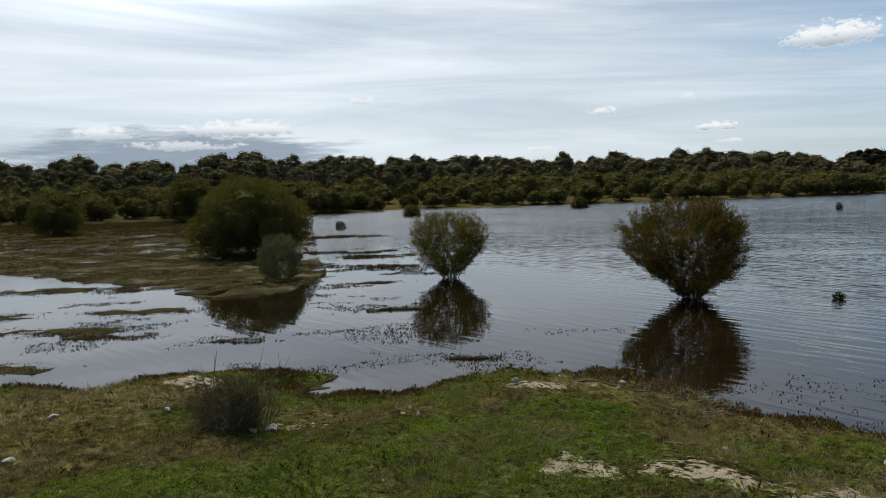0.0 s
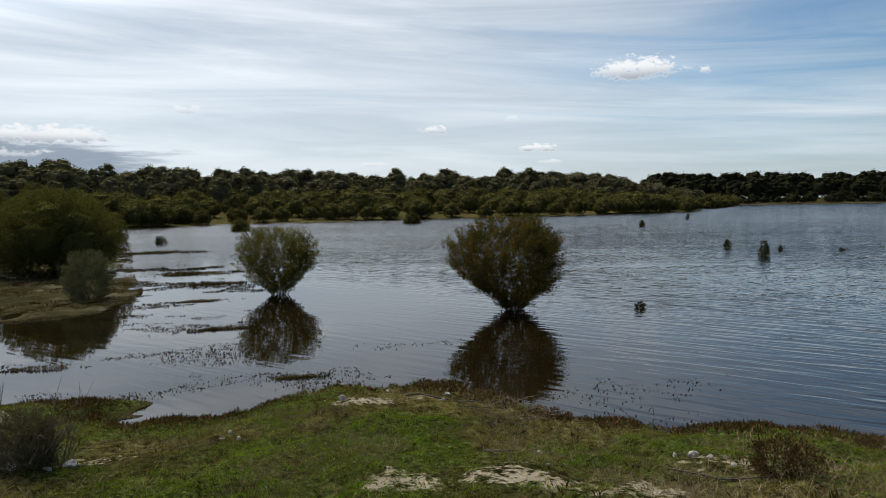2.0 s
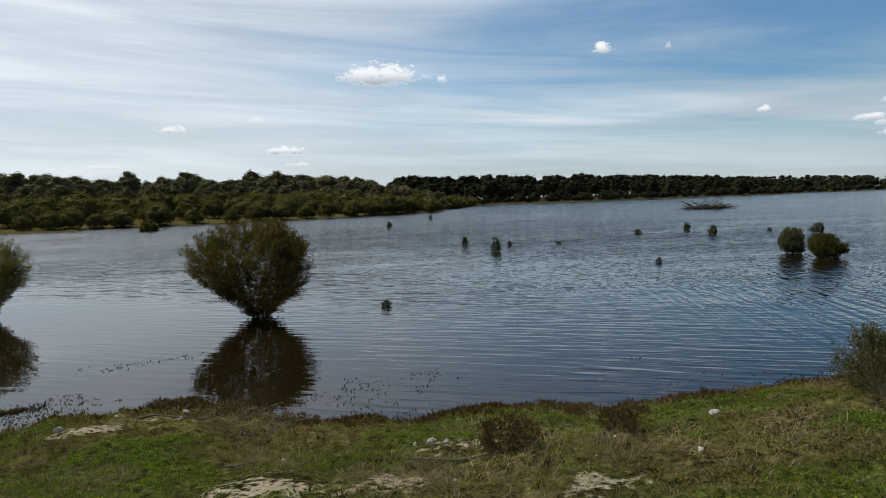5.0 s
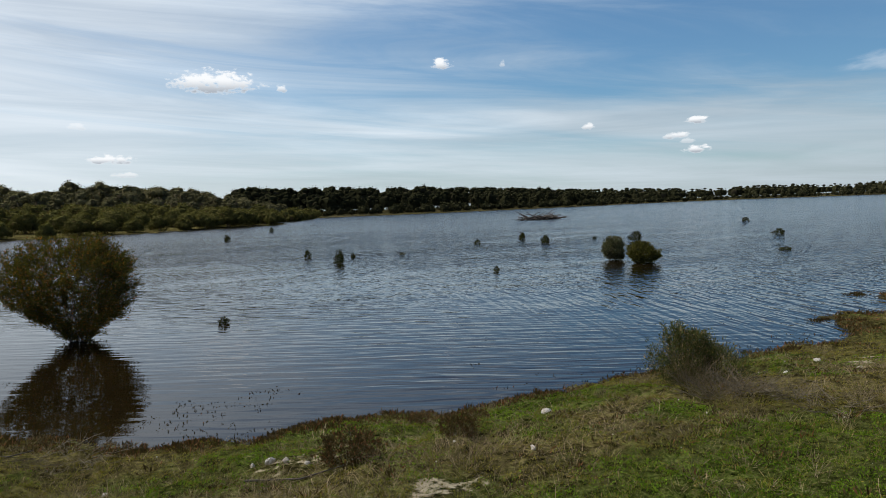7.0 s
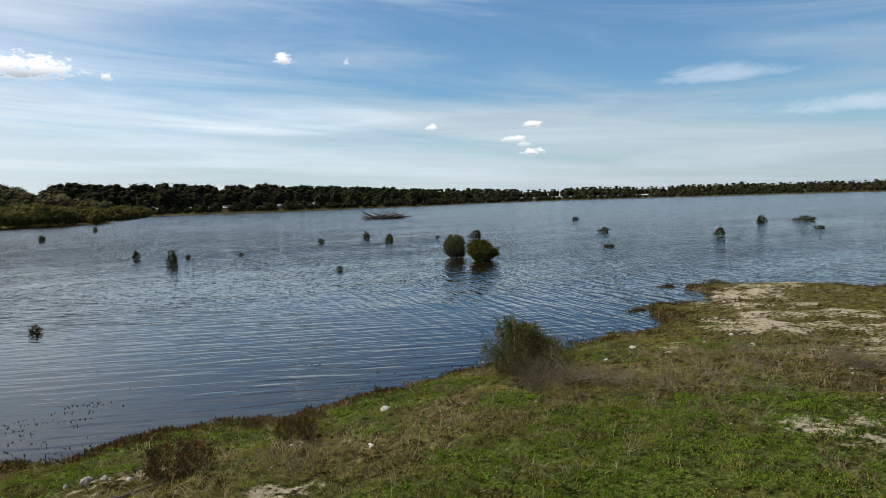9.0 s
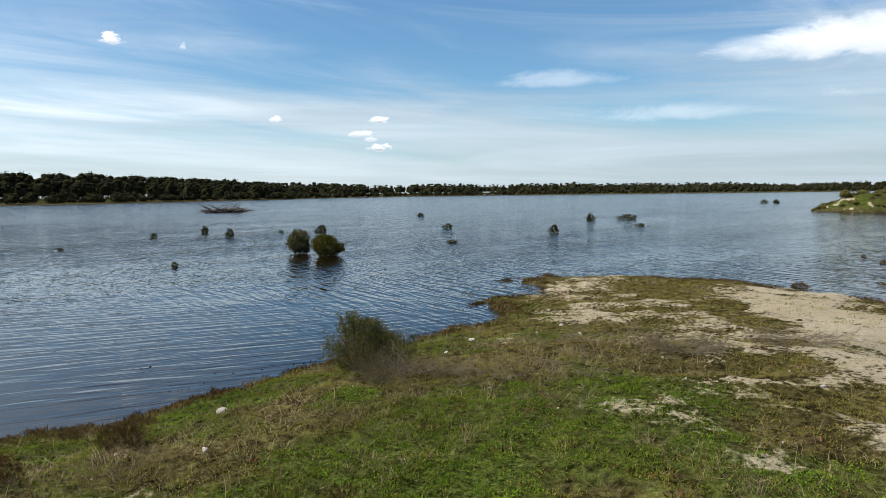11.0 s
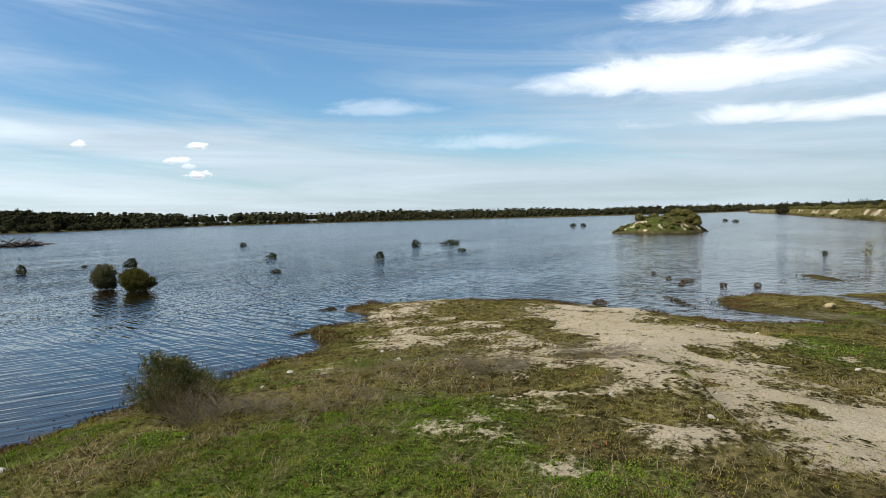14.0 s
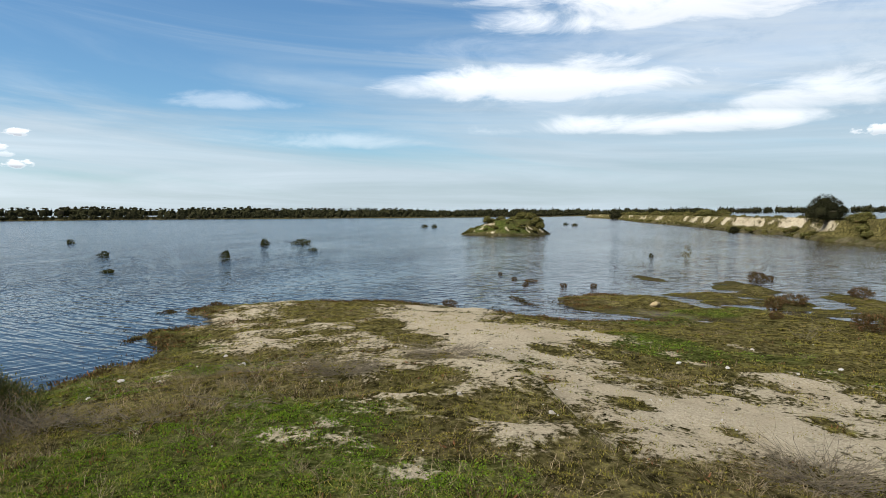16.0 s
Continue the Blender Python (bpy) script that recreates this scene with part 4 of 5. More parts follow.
def tree_geo(rng, w, h, clumps=12, leaves=900, leaf=(0.36, 0.20), limbs=True):
    """A eucalypt: trunk, limbs and a spreading crown of overlapping leaf clumps."""
    lean = rng.normal(0, 0.04 * h, 2)
    tt = np.linspace(0, 1, 6)
    trunk = np.stack([lean[0] * tt ** 2, lean[1] * tt ** 2, h * 0.62 * tt], -1)
    r0 = 0.018 * h
    lines = [(trunk, np.linspace(r0, r0 * 0.4, 6))]
    rows = [(lean[0], lean[1], h * 0.42, w * 0.40, h * 0.40)]
    for k in range(clumps):
        a, f = k * 2.4 + rng.uniform(-0.5, 0.5), math.sqrt((k + 0.4) / clumps)
        r = w * rng.uniform(0.10, 0.17)
        p = np.array([lean[0] + math.cos(a) * f * (w / 2 - r), lean[1] + math.sin(a) * f * (w / 2 - r), h * (0.84 - 0.50 * f ** 2 * rng.uniform(0.5, 1.2))])
        rows.append((*p, r, r * rng.uniform(0.6, 0.95)))
        if limbs:
            q = trunk[min(5, 2 + int(rng.integers(4)))]
            lines.append((np.array([q, (p + q) / 2 + [0, 0, -0.03 * h], p]), [r0 * 0.4, r0 * 0.28, r0 * 0.1]))
    return lobed(rng, rows, leaves, leaf, 0.2), tube_geo(lines, 5 if limbs else 3)


tree_meshes = []
for k in range(5):
    (c, s) = tree_geo(R(60 + k), [7.5, 8.5, 6.0, 9.5, 7.0][k], 10.0, [20, 22, 16, 24, 18][k], [1000, 1100, 800, 1250, 900][k], (0.42, 0.22))
    tree_meshes.append((smooth(mesh_np("trunk", *s, M_TRUNK)), mesh_np("crown", *c, M_LEAF_TREE)))


def tree(x, y, h, k, turn):
    ob = thing("eucalyptus_tree", (x, y, height(x, y) - 0.05), "dark spreading eucalyptus in the woods behind the lake", "tree", "woods behind the shore bushes")
    ob.rotation_euler[2] = turn
    ob.scale = (h / 10,) * 3
    part("trunk", tree_meshes[k][0], ob)
    part("crown", tree_meshes[k][1], ob)


WOOD = [(-110, 118), (-60, 118), (-20, 122), (20, 128), (60, 136), (85, 150), (104, 176), (122, 196)]
for gap, depth, first, small, big in ((3.4, 8, -11, 4.0, 5.6), (2.9, 10, 0, 5.8, 7.4), (2.6, 12, 11, 7.0, 9.4)):
    for x, y in along(WOOD, gap, depth, first):
        tree(x, y, rng.uniform(small, big) * (1.14 if x < 0 else 1.0), int(rng.integers(5)), rng.uniform(0, 6.28))


for gap, depth, first in ((4.2, 6, -20), (4.0, 6, -4), (4.0, 8, 12), (3.6, 6, 32)):
    for x, y in along(WOOD, gap, depth, first):
        h = rng.uniform(2.6, 3.8) + (1.5 if first > 30 else 0)
        ob = thing("understory_bush", (x, y, height(x, y) - 0.05), "dark undergrowth bush between the woodland trees", "bush", "undergrowth in the woods")
        ob.rotation_euler[2], ob.scale = rng.uniform(0, 6.28), (h * 0.45, h * 0.45, h / 3)
        k = int(rng.integers(3))
        part("trunk", bank_meshes[k][0], ob)
        part("crown", bank_meshes[k][1], ob)


def far_woods():
    """Woods round the far lake: every tree a trunk and a crown of leaf sprays."""
    rng = R(70)
    kinds = [tree_geo(R(71 + k), 10.0, 9.0, 4, 56, (1.0, 0.5), False) for k in range(4)]
    close = [tree_geo(R(171 + k), 9.5, 9.0, 10, 190, (0.60, 0.3), False) for k in range(4)]
    close_low = [dome_geo(R(181 + k), 4.8, 3.0, 130, (0.6, 0.3), 4) for k in range(3)]
    low = [dome_geo(R(81 + k), 4.8, 3.0, 48, (0.9, 0.5), 3) for k in range(3)]
    spots = []
    shore = [(100, 168), (124, 184), (175, 171), (240, 167), (290, 166), (310, 176), (380, 178), (442, 164), (459, 120), (446, 60), (446, 0), (436, -60), (456, -112), (530, -200), (900, -424)]
    for x, y in along(shore, 3.4, 5, 1):
        spots.append((x, y, (close_low if x < 330 else low)[int(rng.integers(3))], rng.uniform(0.6, 1.1)))
    for x, y in along(shore, 4.0, 12, 6):
        spots.append((x, y, (close_low if x < 330 else low)[int(rng.integers(3))], rng.uniform(0.8, 1.3)))
    for gap, depth, first, a, b in ((4.2, 16, 12, 0.55, 0.72), (3.8, 14, 30, 0.78, 0.92), (3.8, 14, 48, 0.86, 1.02)):
        for x, y in along(shore, gap, depth, first):
            k = np.interp(math.degrees(math.atan2(x, y)), [30, 46, 60, 70, 83, 94, 98, 110, 120], [1.4, 1.3, 1.15, 1.05, 0.85, 0.8, 0.38, 0.3, 0.35])
            if 68.8 < math.degrees(math.atan2(x, y)) < 70.6 and first < 20:
                continue
            spots.append((x, y, (close if x < 360 else kinds)[int(rng.integers(4))], rng.uniform(a, b) * k))
    for x, y in along([(395, 184), (446, 180), (468, 150), (474, 110), (462, 60)], 3.6, 26, 4):
        spots.append((x, y, kinds[int(rng.integers(4))], rng.uniform(0.72, 0.92)))
    for x, y in along([(1500, 300), (1500, -300), (1300, -700), (900, -1000), (300, -1300)][::-1], 6, 60, 0):
        spots.append((x, y, low[int(rng.integers(3))], rng.uniform(3.2, 4.6)))
    lv, lf, sv, sf, nl, ns = [], [], [], [], 0, 0
    z = lay(np.array([s[0] for s in spots]), np.array([s[1] for s in spots]))[0]
    for (x, y, (c, s), k), zz in zip(spots, z):
        a = rng.uniform(0, 6.28)
        turn = np.array([[math.cos(a), -math.sin(a), 0], [math.sin(a), math.cos(a), 0], [0, 0, 1]]) * k
        lv.append(c[0] @ turn.T + [x, y, max(zz, 0) - 0.1])
        lf.append(c[1] + nl)
        nl += len(c[0])
        sv.append(s[0] @ turn.T + [x, y, max(zz, 0) - 0.1])
        sf.append(s[1] + ns)
        ns += len(s[0])
    ob = thing("far_woods", (0, 0, 0), "dark low woods along the far lake shore", "woods", kind="stuff")
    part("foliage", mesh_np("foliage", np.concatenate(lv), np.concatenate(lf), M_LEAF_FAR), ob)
    part("trunks", mesh_np("trunks", np.concatenate(sv), np.concatenate(sf), M_BARK), ob)


far_woods()
# ---- plants standing in the lake ----
def upright(rng, n, w, h, lean=0.5, leaf=None, foot=0.35):
    """A tuft of upright blades."""
    a, f = rng.uniform(0, 6.283, n), np.sqrt(rng.uniform(0, 1, n))
    at = np.stack([np.cos(a) * f * w * foot, np.sin(a) * f * w * foot, np.full(n, -0.02)], -1)
    way = np.stack([np.cos(a) * f * lean, np.sin(a) * f * lean, np.ones(n)], -1) + rng.normal(0, 0.12, (n, 3))
    return leaf_geo(rng, at, way, h * 0.85, leaf or h * 0.07)


TUFT = ((0.0, 0.50), (0.18, 0.85), (0.38, 1.0), (0.58, 0.78), (0.78, 0.45), (1.0, 0.12))


def tuft_geo(rng):
    _, lines, leaves = fan_geo(rng, 1.0, 0.85, profile=TUFT, stems=9, limbs=26, shoots=110, per=18, leaf=(0.11, 0.034), shoot=0.16, base=0.16, thick=0.016, ragged=0.35, up=1.2)
    return merged(leaves, tube_geo(lines, 3), upright(rng, 26, 0.8, 0.85, 0.7, 0.026, 0.20))


tuft_meshes = [mesh_np("lake_tuft", *tuft_geo(R(90 + k)), M_TUFT) for k in range(4)]
TUFTS = [(17.96, 24.7, .28, .37), (16.55, 20.7, .42, .52), (18.92, 22.79, .18, .22), (20.7, 21.7, .2, .13), (27.8, 23.46, .32, .24), (32.1, 23.8, .42, .38), (29, 20, .45, .42), (32.8, 19.5, .2, .16),
    (16.49, 13.09, .17, .17), (27.6, 48.4, .5, .45), (41.6, 63.8, .45, .5), (6.65, 11.62, .17, .15), (31.24, 16.25, .58, .48), (57.2, 20.44, .55, .32)]
TUFTS += [(37.8, 11.73, .45, .3), (27, 8.13, .4, .13),
    (34.05, 5.13, .45, .4), (48.8, 5.0, .62, .46), (50.7, 2.6, 1.2, .36), (40.9, 1.37, .45, .18), (107, -12.8, .9, .5), (105.5, -14.1, 1.0, .5), (119, -39.2, .9, .45), (107.4, -37, .9, .45), (30.5, -14.3, .2, .18), (-6.1, 41.4, .6, .45)]
for i, (x, y, w, h) in enumerate(TUFTS):
    ob = tagged(new("lake_tuft", tuft_meshes[i % 4]), "small tuft of green rushes standing in the lake", "rushes", "tufts in the lake")
    ob.location, ob.rotation_euler, ob.scale = (x, y, -0.02), (0, 0, i * 1.7), (w * 0.84, w * 0.84, h * 1.06)

SAM_MESHES = []
for k in range(3):
    s, b, c = fan_geo(R(100 + k), 1.0, 0.55, profile=ROUND, stems=9, limbs=40, shoots=200, per=18, leaf=(0.060, 0.022), shoot=0.09, base=0.25, thick=0.010, ragged=0.2, up=0.9)
    SAM_MESHES.append((mesh_np("branchwork", *tube_geo(s + b, 3), M_TWIG), mesh_np("crown", *c, M_SAMPHIRE)))
for i, (x, y, w, h) in enumerate([(3.06, 3.55, .50, .24), (3.99, 3.40, .32, .19), (15.26, -2.59, .34, .18), (19.4, -12.5, .6, .26), (19.3, -12.85, .32, .15), (14.86, -12.2, .62, .26), (13.6, -9.2, .42, .26), (13.85, -9.85, .72, .23), (11.9, -8.1, .28, .18), (10.5, -8.9, .7, .3),
                                  (20.98, -5.49, .2, .1), (20.3, -5.8, .42, .1), (19.3, -5.4, .2, .1), (18.87, -6.37, .24, .1), (23, -5.5, .15, .09), (18.5, -7.1, .22, .12), (16.3, 2.5, .3, .1), (4.6, 3.75, .22, .09), (4.35, 4.2, .3, .1)]):
    ob = thing("samphire_bush", (x, y, max(height(x, y), 0) - 0.015), "low dark reddish-brown samphire cushion at the water's edge", "shrub", "samphire cushions")
    ob.rotation_euler[2], ob.scale = i * 2.1, (w * 0.72, w * 0.72, h / 0.62)
    part("branchwork", SAM_MESHES[i % 3][0], ob)
    part("crown", SAM_MESHES[i % 3][1], ob)

bush("lake_shrub", (21.2, 11.8, -0.02), R(110), 0.60, 0.74, "grey-green rounded shrub standing in the lake", M_LEAF_GREY, "shrub", profile=SPIKY, stems=10, limbs=50, shoots=420, per=34, leaf=(0.050, 0.016), shoot=0.12, base=0.2, up=0.9, ragged=0.2)
bush("lake_shrub", (20.4, 10.38, -0.02), R(111), 0.74, 0.64, "dark olive shrub standing in the lake", M_LEAF_GREEN, "shrub", profile=SPIKY, stems=12, limbs=60, shoots=480, per=36, leaf=(0.050, 0.017), shoot=0.11, base=0.25, up=0.9, ragged=0.2)
bush("lake_sapling", (27.65, -14.56, -0.02), R(112), 0.36, 0.60, "thin sapling standing alone in the shallows", M_LEAF, "sapling", stems=4, limbs=16, shoots=60, per=12, leaf=(0.05, 0.012), shoot=0.08, base=0.05)


def driftwood():
    rng = R(120)
    ob = thing("driftwood_heap", (72, 50.3, -0.1), "tangled heap of bare dead branches lying in the lake", "driftwood")
    for k in range(70):
        a = -0.96 + rng.normal(0, 0.5) + (3.14 if k % 2 else 0)
        ln = rng.uniform(0.7, 2.2)
        e = abs(rng.normal(0.05, 0.28))
        f = rng.uniform(-1.7, 1.7)
        p0 = np.array([f * 0.57, f * -0.82, rng.uniform(0.0, 0.35)]) + rng.normal(0, 0.25, 3) * [1, 1, 0]
        d = np.array([math.cos(a) * math.cos(e), math.sin(a) * math.cos(e), math.sin(e)])
        tt = np.linspace(0, 1, 5)[:, None]
        line = p0 + d * ln * tt + rng.normal(0, 0.06, (5, 3))
        part("branch", smooth(mesh_np("branch", *tube_geo([(line, np.linspace(rng.uniform(0.06, 0.13), 0.03, 5))], 5), M_DEAD)), ob)


driftwood()

# scrub on the island and the embankment
def isle_bush(u, v, w, h, k, label, kinds):
    ob = thing("island_bush", ISLE @ Vector((u, v, float(island_z(u, v)) - 0.07)), label, "bush", "bushes on the island")
    ob.rotation_euler[2], ob.scale = u * 3 + v, (w / 4, w / 4, h / 3)
    part("trunk", kinds[k % len(kinds)][0], ob)
    part("crown", kinds[k % len(kinds)][1], ob)


for i, (u, v, w, h) in enumerate([(-1.7, -0.6, 1.1, 0.85), (-1.2, 0.4, 0.9, 0.5), (-0.4, 0.6, 1.2, 0.55), (0.9, 0.8, 1.4, 0.6), (1.7, 0.7, 1.8, 0.85), (2.5, 0.2, 1.5, 0.8), (3.1, -0.5, 1.5, 0.95), (3.4, -1.1, 1.1, 0.7), (2.6, -1.2, 0.9, 0.5), (-3.3, -0.8, 1.2, 0.4), (-3.9, -0.5, 0.8, 0.3)]):
    isle_bush(u, v, w, h, i, "dark green scrub bush on the grassy island", belt_meshes[:6])
rng = R(131)
for k in range(90):
    u, v = rng.uniform(-4.0, 3.9), rng.uniform(-3.0, 2.0)
    if 0.12 < float(island_z(u, v)) and (v < -1.2 or u < -2.4):
        isle_bush(u, v, rng.uniform(0.4, 1.0), rng.uniform(0.14, 0.32), k, "low olive-brown scrub on the grassy island", bank_meshes)
rng = R(130)
dyke = np.array(DYKE, float)
ds = np.concatenate([[0], np.cumsum(np.linalg.norm(np.diff(dyke, axis=0), axis=1))])


def on_dyke(s, off):
    p, q = (np.array([np.interp(s + e, ds, dyke[:, k]) for k in (0, 1)]) for e in (0, 0.5))
    t = (q - p) / np.linalg.norm(q - p)
    return p + np.array([t[1], -t[0]]) * off


for k in range(210):
    s = 8 + 225 * rng.uniform() ** 1.5
    off = rng.choice([0.35, 3.2, 4.2, 5.4], p=[0.40, 0.16, 0.22, 0.22]) + rng.normal(0, 0.15)
    if s < 24:
        off = rng.uniform(0.4, 2.6)
    x, y = on_dyke(s, off)
    z = float(np.interp(off / 7, BANK_U, BANK_Z)) * 1.5
    h = rng.uniform(0.35, 0.7) if s < 24 else rng.uniform(0.28, 0.55) if off < 1 else rng.uniform(0.25, 0.5) if s < 75 else rng.uniform(0.5, 1.3)
    w = h * rng.uniform(1.6, 3.2)
    ob = thing("bank_bush", (x, y, z - 0.10), "low dark scrub bush on the sandy embankment", "bush", "scrub on the embankment")
    ob.rotation_euler[2], ob.scale = rng.uniform(0, 6.28), (w / 4, w / 4, h / 3)
    part("trunk", bank_meshes[k % 3][0], ob)
    part("crown", bank_meshes[k % 3][1], ob)
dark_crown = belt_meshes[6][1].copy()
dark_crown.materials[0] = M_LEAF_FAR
for x, y, z, w, h, lab in [(46.6, -35.1, 1.15, 3.0, 2.0, "dark round bushy tree on the embankment"), (65.5, -39.3, -0.06, 1.1, 0.65, "small bush at the foot of the embankment"), (213.4, -86.9, 0.0, 4.4, 2.6, "dark round bush at the far end of the embankment")]:
    ob = thing("bank_tree", (x, y, z), lab, "bush")
    ob.rotation_euler[2], ob.scale = x, (w / 4, w / 4, h / 3)
    part("trunk", belt_meshes[6][0], ob)
    part("crown", dark_crown, ob)

# ---- scrub and brush on the near bank ----
def near_z(x, y):
    return height(x, y)


def dead_brush(x, y, w, h, n, seed, label, flat=0.5, at_z=None, rmax=0.0035):
    """A heap of bare grey twigs, each forked."""
    rng = R(seed)
    lines = []
    for _ in range(n):
        a, f = rng.uniform(0, 6.283), math.sqrt(rng.uniform())
        p = np.array([math.cos(a) * f * w * 0.38, math.sin(a) * f * w * 0.38, rng.uniform(-0.02, 0.03)])
        b = a + rng.normal(0, 0.9)
        ln = rng.uniform(0.35, 1.0) * (h + flat * w * 0.5)
        d = np.array([math.cos(b) * flat, math.sin(b) * flat, rng.uniform(0.15, 1.0) * (h / (w * 0.5 + h)) * 1.6])
        d /= np.linalg.norm(d)
        tt = np.linspace(0, 1, 4)[:, None]
        line = p + d * ln * tt + rng.normal(0, 0.05 * ln, (4, 3)) * tt - np.array([0, 0, 0.12 * ln]) * tt ** 2
        line[:, 2] = np.clip(line[:, 2], -0.02, h * 1.05)
        r = rng.uniform(0.5, 1.0) * rmax
        lines.append((line, np.linspace(r, r * 0.35, 4)))
        for k in range(2):
            q = line[1 + k]
            e = d + rng.normal(0, 0.5, 3)
            e = e / np.linalg.norm(e) * ln * rng.uniform(0.2, 0.45)
            lines.append((np.array([q, q + e * 0.5 + rng.normal(0, 0.01, 3), q + e]), [r * 0.6, r * 0.45, r * 0.25]))
    ob = tagged(new("dead_brush", mesh_np("dead_brush", *tube_geo(lines, 3), M_TWIG)), label, "brush")
    ob.location = (x, y, near_z(x, y))
    return ob


bush("bank_scrub", (-1.62, 5.15, near_z(-1.62, 5.15) - 0.02), R(140), 0.38, 0.34, "dark tangled scrub with bare twigs on the bank", M_SCRUB, "shrub", bark=M_TWIG, profile=ROUND, stems=18, limbs=120, shoots=520, per=22, leaf=(0.018, 0.006), shoot=0.07, base=0.30, thick=0.010, ragged=0.3, up=0.5)
dead_brush(-1.60, 5.05, 0.38, 0.30, 130, 141, "grey bare twigs tangled through the scrub on the bank", 0.4, rmax=0.005)
dead_brush(-1.42, 5.2, 0.26, 0.58, 22, 142, "tall thin bare twigs rising from the scrub", 0.3, rmax=0.0045)
dead_brush(-1.76, 5.2, 0.24, 0.56, 18, 143, "tall thin bare twigs rising from the scrub", 0.3, rmax=0.0045)

SX, SY = 6.31, 2.58
for dx, dy, w, h, n, seed, lab in [(0.0, 0.0, 0.36, 0.48, 420, 145, "ragged leafy olive shrub at the water's edge"), (-0.06, 0.14, 0.18, 0.53, 140, 146, "thin upright green shrub at the water's edge"), (0.07, -0.16, 0.32, 0.34, 170, 147, "low olive shrub at the water's edge")]:
    bush("bank_shrub", (SX + dx, SY + dy, near_z(SX + dx, SY + dy) - 0.02), R(seed), w, h, lab, M_REED, "shrub", bark=M_TWIG, profile=RAGGED, stems=12, limbs=60, shoots=n, per=26, leaf=(0.026, 0.0085), shoot=0.15, base=0.28, thick=0.008, ragged=0.42, up=2.0)


def straw_clump(x, y, w, h, n, seed, label, lean=0.9):
    rng = R(seed)
    a, f = rng.uniform(0, 6.283, n), np.sqrt(rng.uniform(0, 1, n))
    at = np.stack([np.cos(a) * f * w * 0.5, np.sin(a) * f * w * 0.5, np.full(n, -0.015)], -1)
    way = np.stack([np.cos(a) * f * lean, np.sin(a) * f * lean, np.full(n, 0.8)], -1) + rng.normal(0, 0.30, (n, 3))
    ob = tagged(new("dry_grass", mesh_np("dry_grass", *leaf_geo(rng, at, way, h, 0.0022), M_STRAW)), label, "dry grass", "clumps of dry grass")
    ob.location = (x, y, near_z(x, y))


straw_clump(6.12, 2.3, 0.36, 0.28, 260, 150, "dry straw clump beside the bank shrub")
straw_clump(SX - 0.19, SY - 0.02, 0.18, 0.40, 260, 149, "dry straw standing in the bank shrub", 0.4)
straw_clump(5.85, 2.1, 0.6, 0.17, 300, 151, "low dry grey grass clump on the bank")
straw_clump(6.15, 1.75, 0.5, 0.14, 240, 152, "low dry grey grass clump on the bank")
straw_clump(3.45, 2.95, 0.55, 0.17, 300, 153, "low dry grass clump on the bank")
straw_clump(6.0, 1.0, 0.7, 0.15, 350, 154, "low dry grass clump on the bank")
straw_clump(0.45, 4.7, 0.5, 0.12, 260, 155, "low dry grass clump on the bank")
straw_clump(-0.1, 3.9, 0.5, 0.12, 260, 156, "low dry grass clump on the bank")
dead_brush(4.25, -3.3, 0.62, 0.2, 170, 160, "grey heap of dead brushwood on the sand", 0.8, rmax=0.0042)
dead_brush(6.8, -0.3, 0.55, 0.20, 130, 161, "grey dead brush lying on the turf", 0.9)
dead_brush(7.6, -1.35, 0.75, 0.10, 120, 162, "flat dead brush lying on the sand", 1.0)
dead_brush(7.3, 0.35, 1.0, 0.13, 70, 163, "grey dead brush lying on the turf", 1.0)
dead_brush(9.8, -7.2, 0.32, 0.36, 16, 164, "thin bare upright twigs on the turf", 0.35)
dead_brush(1.95, 5.75, 0.7, 0.10, 70, 165, "dark dead brush lying on the bank", 1.0)
for i, (x, y, w, h, n) in enumerate([(5.9, 2.2, 0.45, 0.28, 60), (5.9, 1.95, 0.40, 0.22, 50), (5.95, 1.7, 0.36, 0.14, 30), (5.7, 1.3, 0.6, 0.12, 30), (6.2, 0.6, 0.6, 0.12, 30)]):
    dead_brush(x, y, w, h, n, 300 + i, "grey dead brush tangled in the turf beside the shrub", 0.8, rmax=0.0045)


def stick(pts, r, label):
    z = [near_z(x, y) + 0.012 for x, y in pts]
    line = np.array([(x, y, zz) for (x, y), zz in zip(pts, z)])
    tagged(new("stick", smooth(mesh_np("stick", *tube_geo([(line, np.linspace(r, r * 0.5, len(line)))], 6), M_DEAD))), label, "stick")


stick([(1.15, 6.45), (1.35, 6.36), (1.5, 6.2), (1.72, 6.1), (1.9, 6.12)], 0.010, "thin dead stick lying on the grass")
stick([(1.45, 4.55), (1.56, 4.42), (1.66, 4.38)], 0.007, "short weathered stick on bare sand")
stick([(2.45, 3.85), (2.7, 3.6), (3.0, 3.5)], 0.007, "thin dead stick lying on the grass")

# ---- stones ----
def stone_mesh(seed):
    bm = bmesh.new()
    bmesh.ops.create_icosphere(bm, subdivisions=2, radius=0.5)
    off = Vector((seed * 3.1, seed * 1.7, 0))
    for v in bm.verts:
        k = 1 + 0.5 * noise.noise(v.co * 1.9 + off) + 0.22 * noise.noise(v.co * 5 + off)
        v.co *= k
    me = bpy.data.meshes.new("stone")
    bm.to_mesh(me)
    bm.free()
    me.materials.append(M_STONE)
    return me


